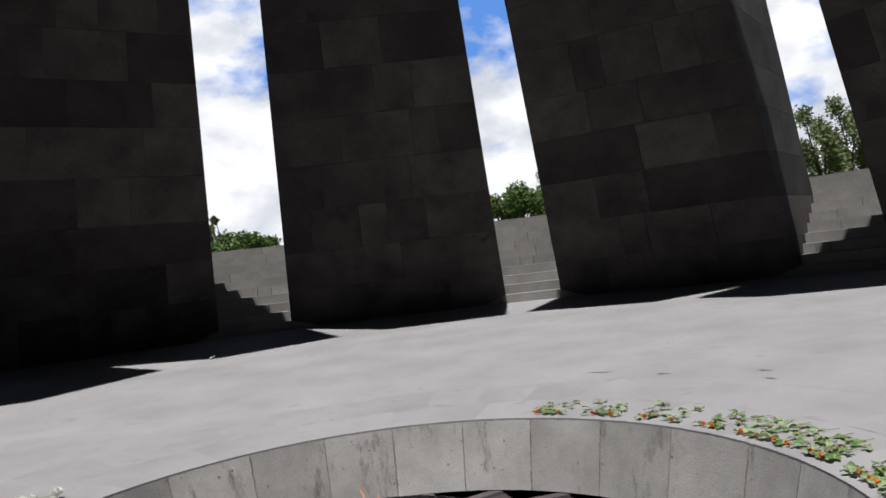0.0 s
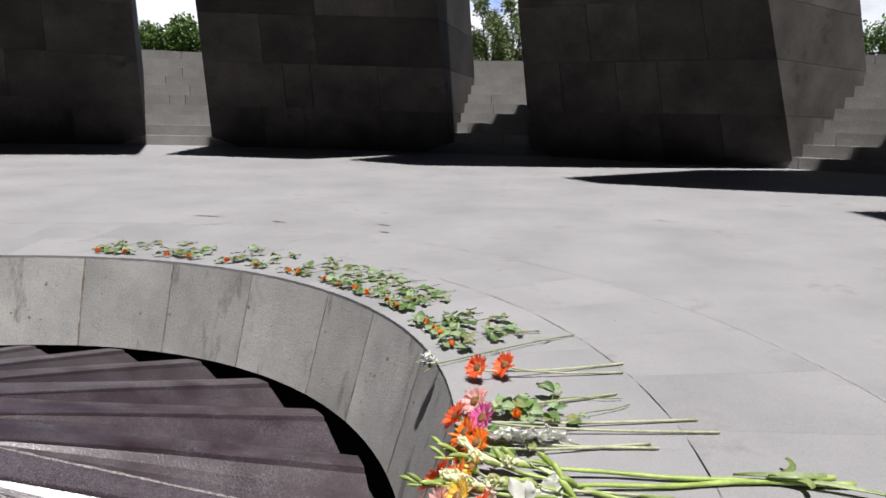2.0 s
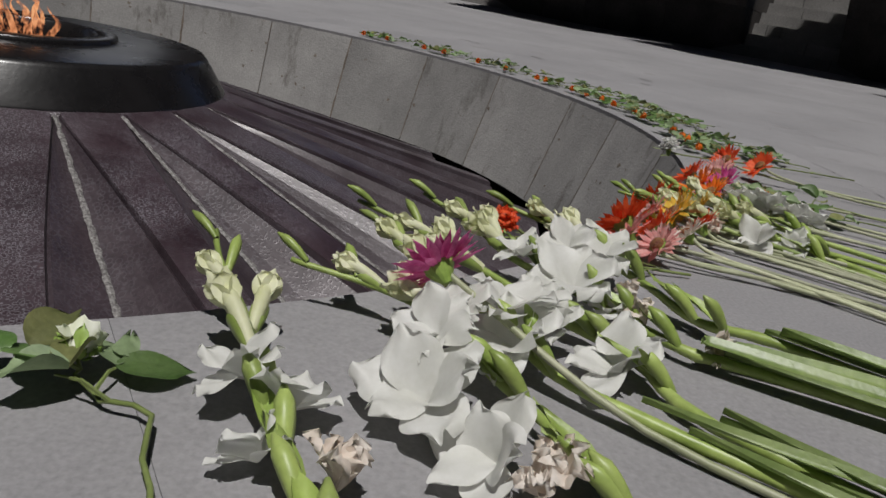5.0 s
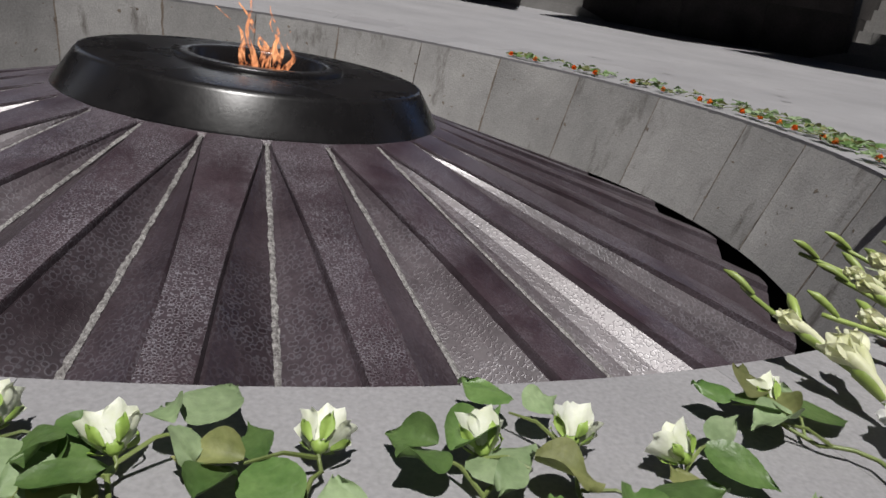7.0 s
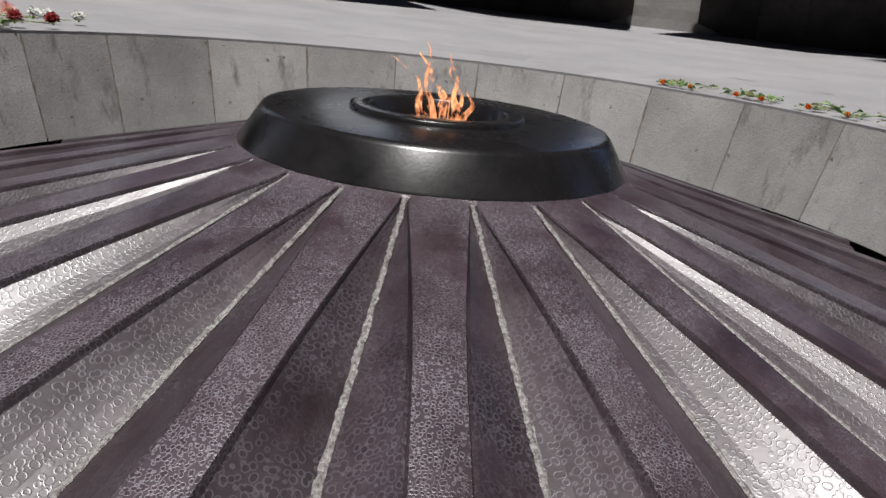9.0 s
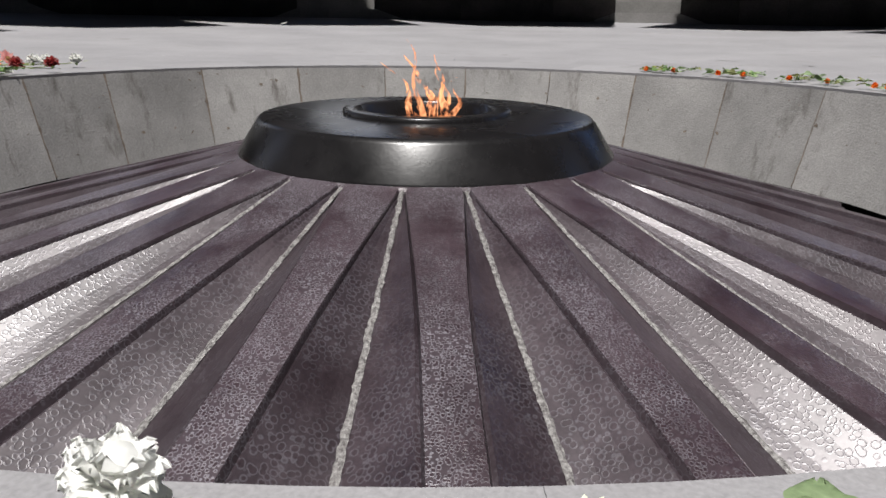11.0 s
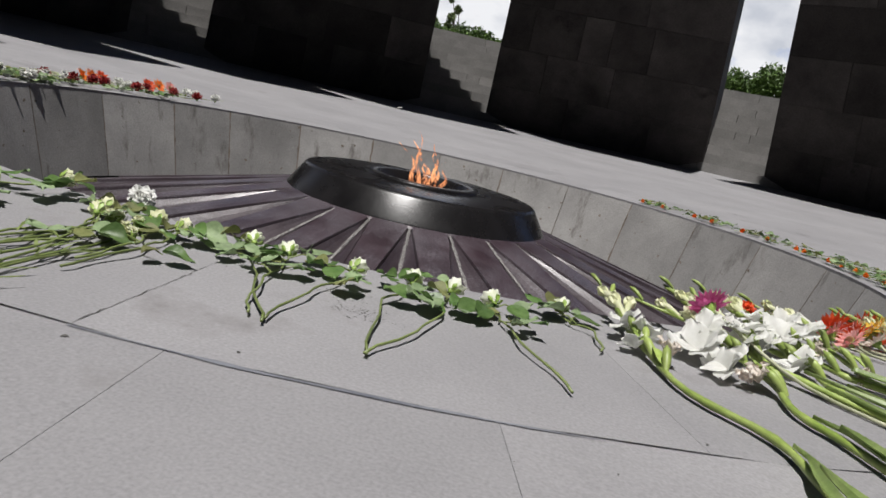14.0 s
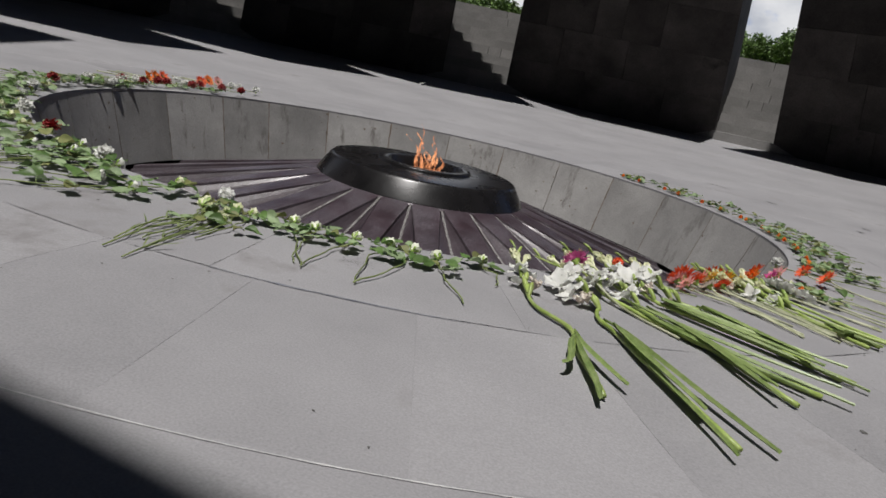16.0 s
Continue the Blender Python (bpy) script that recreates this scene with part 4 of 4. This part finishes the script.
for i, (tail, head, blooms) in enumerate((
    ((2.535, -1.628), (1.693, -1.182), ((1.933, -1.168, 0.05, 0.042, 0), (1.873, -1.148, 0.05, 0.03, 0))),
    ((2.524, -1.588), (1.589, -1.268), ((1.794, -1.389, 0.03, 0.04, 0), (1.870, -1.380, 0.03, 0.034, 0), (1.734, -1.363, 0.03, 0.028, 1))),
    ((2.189, -1.576), (1.608, -1.278), ((1.990, -1.177, 0.04, 0.036, 0),)),
    ((2.141, -1.624), (1.721, -1.143), ((2.033, -1.169, 0.03, 0.036, 0), (1.902, -1.158, 0.05, 0.036, 0))))):
    mid = ((tail[0] + head[0]) / 2 + 0.02, (tail[1] + head[1]) / 2)
    gladiolus((tail, mid, (*head, 0.045)), 180 + i, blooms, 4, 2)
for i, (head, tail, mat, colour, size) in enumerate((((1.207, -1.86), (1.556, -2.11), M_magenta, 'magenta', 0.043), ((1.668, -1.243), (2.049, -1.570), M_red, 'red-orange', 0.05), ((1.555, -1.410), (1.921, -1.598), M_red, 'red-orange', 0.055), ((1.620, -1.344), (2.066, -1.534), M_pink, 'pink and white', 0.045), ((1.538, -1.476), (1.848, -1.593), M_pink, 'pink and white', 0.042), ((1.603, -1.419), (1.943, -1.670), M_red, 'red', 0.045), ((1.716, -1.243), (2.059, -1.579), M_yellow, 'yellow', 0.042))):
    gerbera(head, tail, 190 + i, mat, colour, size, 0.08 if i == 0 else 0.025, way=(-0.45, 0.62, 0.5) if i < 3 else None)
for i, (head, tail, mat, colour, size) in enumerate((((2.076, -0.705), (2.609, -0.761), M_red, 'red', 0.042), ((2.168, -0.717), (2.549, -0.829), M_red, 'red', 0.045), ((1.842, -1.005), (2.488, -1.205), M_red, 'coral red', 0.045), ((1.900, -1.042), (2.479, -1.290), M_magenta, 'magenta', 0.045), ((1.816, -1.102), (2.261, -1.295), M_orange, 'orange', 0.045), ((1.816, -1.162), (2.260, -1.267), M_orange, 'orange', 0.042), ((1.936, -0.937), (2.406, -0.967), M_pink, 'pink', 0.042), ((1.658, -1.363), (1.863, -1.401), M_yellow, 'yellow and red', 0.04))):
    gerbera(head, tail, 200 + i, mat, colour, size)
for i, (head, tail, mat, colour, size) in enumerate((((1.7, -1.26), (2.12, -1.49), M_red, 'coral red', 0.04), ((1.65, -1.36), (2.05, -1.58), M_faded, 'pale pink', 0.04), ((1.7, -1.38), (2.06, -1.63), M_red, 'red', 0.036), ((1.65, -1.44), (1.94, -1.7), M_faded, 'pale pink', 0.036), ((1.76, -1.24), (2.1, -1.62), M_yellow, 'yellow', 0.034), ((1.57, -1.52), (1.9, -1.58), M_pink, 'pink', 0.036))):
    gerbera(head, tail, 400 + i, mat, colour, size, 0.03)
carnation((1.324, -1.565), (1.61, -1.56), 210, M_red, 'red', 0.022, 0.045)
carnation((1.983, -0.545), (2.660, -0.428), 211, M_white, 'white', 0.03, 0.03, True)
for i, (head, tail) in enumerate((((2.014, -1.004), (2.379, -1.051)), ((1.984, -0.937), (2.388, -1.004)), ((1.848, -1.120), (2.102, -1.219)))):
    rose(head, tail, 215 + i, (M_orange, M_cream, M_orange)[i], ('peach', 'cream', 'orange')[i], sprays=6, scale=0.8, leaf_scale=0.85)
for i, (head, tail) in enumerate((((1.052, 1.898), (1.275, 2.146)), ((1.192, 1.813), (1.402, 2.222)), ((1.402, 1.656), (1.632, 2.091)), ((1.508, 1.561), (1.665, 1.914)), ((1.676, 1.378), (1.991, 1.780)), ((1.800, 1.213), (2.142, 1.500)), ((1.922, 1.007), (2.301, 1.240)), ((1.950, 0.952), (2.378, 1.072)), ((2.034, 0.757), (2.451, 0.906)))):
    rose(head, tail, 220 + i, M_orange, 'small orange', scale=0.78, sprays=6, leaf_scale=0.85, dry=0.3, spread=0.75)
for i, (head, tail) in enumerate((((2.073, 0.641), (2.483, 0.804)), ((2.105, 0.526), (2.537, 0.613)), ((2.127, 0.430), (2.550, 0.502)), ((2.156, 0.249), (2.564, 0.364)), ((2.164, 0.165), (2.494, 0.288)), ((2.167, -0.113), (2.484, -0.023)), ((2.159, -0.215), (2.565, -0.111)), ((2.158, -0.256), (2.558, -0.351)), ((2.139, -0.389), (2.558, -0.341)))):
    rose(head, tail, 230 + i, M_orange, 'small orange', scale=0.78, sprays=7, leaf_scale=0.85, dry=0.3, spread=0.75)
for i, (head, mat, colour) in enumerate((((-2.064, 1.257), M_white, 'white'), ((-2.167, 1.153), M_white, 'white'), ((-2.230, 1.142), M_white, 'white'), ((-2.186, 0.493), M_white, 'white'), ((-2.317, 0.558), M_white, 'white'), ((-2.242, 0.048), M_white, 'white'), ((-2.206, -0.135), M_white, 'white'), ((-2.081, -0.341), M_white, 'white'))):
    out = Vector((*head, 0)).normalized()
    tail = (head[0] + out.x * 0.34 - out.y * 0.1, head[1] + out.y * 0.34 + out.x * 0.1)
    carnation(head, tail, 240 + i, mat, colour, 0.036, 0.04, True)
for i, (head, mat, colour) in enumerate((((-2.372, 1.144), M_pink, 'pink'), ((-2.418, 1.076), M_orange, 'orange'), ((-2.318, 0.844), M_red, 'red'), ((-2.449, 0.555), M_red, 'red'), ((-2.434, 0.453), M_orange, 'orange'), ((-2.383, 0.320), M_orange, 'orange'))):
    out = Vector((*head, 0)).normalized()
    tail = (head[0] + out.x * 0.4 - out.y * 0.12, head[1] + out.y * 0.4 + out.x * 0.12)
    gerbera(head, tail, 250 + i, mat, colour, 0.05)
# the heap along the far side of the rim
rng = random.Random(8)
for i in range(46):
    a = -92 - 85 * (i / 46) + rng.uniform(-1.5, 1.5)
    r = R_PIT + rng.uniform(0.02, 0.1) + (0.12 if rng.random() < 0.25 else 0)
    head = polar(r, a)
    tail = polar(r + rng.uniform(0.3, 0.5), a + rng.uniform(-9, 2))
    if i % 6 == 5:
        carnation((head.x, head.y), (tail.x, tail.y), 300 + i, M_white if i % 12 == 5 else M_crimson, "white" if i % 12 == 5 else "dark red", 0.036, 0.05, True)
    else:
        mat, colour = ((M_white, "white"), (M_cream, "cream"), (M_white, "white"), (M_yellow, "pale yellow"))[i % 4 if i > 20 else i % 3]
        rose((head.x, head.y), (tail.x, tail.y), 300 + i, mat, colour, sprays=5, lift=rng.uniform(0.02, 0.045), leaf_scale=0.95, dry=0.15)
for i in range(12):
    a = 185 - 2.6 * i + rng.uniform(-1, 1)
    head = polar(R_PIT + rng.uniform(0.02, 0.12), a)
    tail = polar(R_PIT + rng.uniform(0.35, 0.5), a + rng.uniform(-4, 8))
    if i % 3:
        carnation((head.x, head.y), (tail.x, tail.y), 360 + i, M_crimson, "dark red", 0.036, 0.045, True)
    else:
        rose((head.x, head.y), (tail.x, tail.y), 360 + i, M_white, "white", sprays=6, leaf_scale=1.0)

# ---- stone pieces of the pit and the paving ----
JOINTS = [5.7, 16.5, 32.5, 47.1, 61.7, 75.9, 90.4, 104.3, 119.0, 134.6, 149.3, 160.8] + [175.3 + 14.64 * k for k in range(13)]
for a0, a1 in zip(JOINTS, JOINTS[1:] + [365.7]):
    bm = bmesh.new()
    arc_block(bm, R_PIT, 2.42, a0 + 0.08, a1 - 0.08, PIT_Z, -0.004, 5, r0_low=R_LOW)
    part("stone_block", bm, M_block, pit_wall)
rng = random.Random(12)


def on_wall(a, z, out=0.0012):
    """A place on the leaning face of the pit wall."""
    return polar(R_PIT + (R_LOW - R_PIT) * (z + 0.004) / (PIT_Z + 0.004) - out, a, z)


for a in JOINTS:
    bm = bmesh.new()
    wide = rng.uniform(0.06, 0.3)
    rows = []
    for i in range(15):
        z = -0.012 - 0.455 * i / 14
        rows.append([bm.verts.new(on_wall(a + d, z)) for d in (-wide * rng.uniform(0.1, 0.9), wide * rng.uniform(0.1, 0.9))])
    for p, q in zip(rows, rows[1:]):
        bm.faces.new((p[0], p[1], q[1], q[0]))
    part("stained_joint", bm, M_rust, pit_wall, "brown rust-stained joint")
bm = bmesh.new()
for _ in range(170):
    a, z = rng.uniform(0, 360), rng.uniform(-0.4, -0.015)
    r = rng.uniform(0.002, 0.008)
    tall, turn = rng.uniform(0.3, 1.6), rng.uniform(-0.9, 0.9)
    ring = []
    for k in range(7):
        u, v = r * rng.uniform(0.5, 1.2) * math.cos(k * 0.8976), r * tall * rng.uniform(0.5, 1.2) * math.sin(k * 0.8976)
        u, v = u * 1.8 * math.cos(turn) - v * math.sin(turn), u * 1.8 * math.sin(turn) + v * math.cos(turn)
        ring.append(bm.verts.new(on_wall(a + math.degrees(u / R_PIT), min(-0.008, z + v))))
    bm.faces.new(ring)
tagged(part("pits", bm, M_rust, pit_wall, "small dark pits in the stone"), kind="stuff")
for k in range(21):
    a0 = -81.0 + 360 / 21 * k
    bm = bmesh.new()
    arc_block(bm, R_PIT - 0.003, R_RING - 0.001, a0 + 0.007, a0 + 360 / 21 - 0.007, -0.05, 0.0, 8)
    part("paving_stone", bm, M_floor, floor)
for k in range(42):
    a0 = -78.4 + 360 / 42 * k
    bm = bmesh.new()
    arc_block(bm, R_RING + 0.001, R_RING2 - 0.003, a0 + 0.007, a0 + 360 / 42 - 0.007, -0.05, 0.0, 1)
    part("paving_stone", bm, M_floor, floor)
# small marks on the floor
M_mark = material("scorched_stone", (0.06, 0.058, 0.056), (0.13, 0.125, 0.12), 0.9, 40, 6, 160, 0.5, 0.3)
rng = random.Random(5)
for cx, cy, spread, n in ((0.65, -2.3, 0.055, 130), (0.59, -2.23, 0.04, 50)):
    bm = bmesh.new()
    for _ in range(n):
        p = Vector((cx + rng.gauss(0, spread * 0.55), cy + rng.gauss(0, spread * 0.4), 0.0006))
        r = rng.uniform(0.0006, 0.002)
        bm.faces.new([bm.verts.new(p + Vector((r * rng.uniform(0.5, 1.2) * math.cos(k * 1.05), r * rng.uniform(0.5, 1.2) * math.sin(k * 1.05), 0))) for k in range(6)])
    tagged(part("scorch_mark", bm, M_mark, floor, "patch of dark specks on the stone"), kind="stuff")
bm = bmesh.new()
for _ in range(420):
    p = polar(rng.uniform(2.2, 7.5), rng.uniform(-130, 150))
    p.z = floor_z(p.length) + 0.0012
    r = rng.uniform(0.0012, 0.003) if rng.random() < 0.7 else rng.uniform(0.003, 0.009)
    bm.faces.new([bm.verts.new(p + Vector((r * rng.uniform(0.4, 1.3) * math.cos(k * 1.05), r * rng.uniform(0.4, 1.3) * math.sin(k * 1.05), 0))) for k in range(6)])
tagged(part("dirt_specks", bm, M_mark, floor, "scattered dark specks on the floor"), kind="stuff")
for a, r, ln in ((38.5, 3.85, 0.13), (36.0, 3.6, 0.1), (60.0, 3.75, 0.3), (50.5, 3.65, 0.14)):
    bm = bmesh.new()
    side = polar(1, a + 92)
    at = polar(r, a, floor_z(r) + 0.004)
    ring = [at + side * ln * s + polar(1, a) * w for s, w in ((-0.5, 0), (-0.2, 0.012), (0.2, 0.014), (0.5, 0.002), (0.2, -0.008), (-0.25, -0.006))]
    bm.faces.new([bm.verts.new(v) for v in ring])
    part("chip", bm, M_mark, floor)
bm = bmesh.new()
a, b = polar(2.695, -81.0, 0.0011), polar(2.2, -81.0, 0.0011)
side = (b - a).normalized().cross(Vector((0, 0, 1)))
rows = []
for i in range(41):
    p = a.lerp(b, i / 40) + side * rng.gauss(0, 0.0014)
    w = 0.0002 + 0.001 * rng.random() ** 3
    rows.append((bm.verts.new(p - side * w), bm.verts.new(p + side * w)))
for p, q in zip(rows, rows[1:]):
    bm.faces.new((p[0], p[1], q[1], q[0]))
part("worn_joint", bm, M_mark, floor, "dark crumbling joint")
scrap_bm = bmesh.new()
sheet(scrap_bm, frame_of((-3.0, 7.6, floor_z(8.2) + 0.004), (1, 0.2, 0.1)), 0.1, 0.09, 0.01, 0.02, 0.2, 0.01, 5, 4, 1.0)
tagged(finish("paper_scrap", scrap_bm, M_white), "small crumpled white paper scrap on the floor", "paper")
# filled joints of the paving rings
for r, wide, thin, mat, label in ((R_RING2 - 0.001, 0.004, 0.003, M_mortar, "thin pale mortar joint"), (R_RING + 0.004, 0.009, 0.0006, M_joint, "dark filled joint")):
    bm = bmesh.new()
    rows = []
    for i in range(360):
        near = max(0.0, 1 - abs((i + 74.5 + 180) % 360 - 180) / 7.0)
        w = (thin + (wide - thin) * near ** 0.5) * rng.uniform(0.35, 1.0)
        rows.append([bm.verts.new(polar(r + d, i, 0.0016)) for d in (-w, w * rng.uniform(0.2, 1.0))])
    for i in range(360):
        if wide > 0.005 and abs((i + 74.5 + 180) % 360 - 180) > 7:
            continue
        a, b = rows[i], rows[(i + 1) % 360]
        bm.faces.new((a[0], a[1], b[1], b[0]))
    part("joint", bm, mat, floor, label)
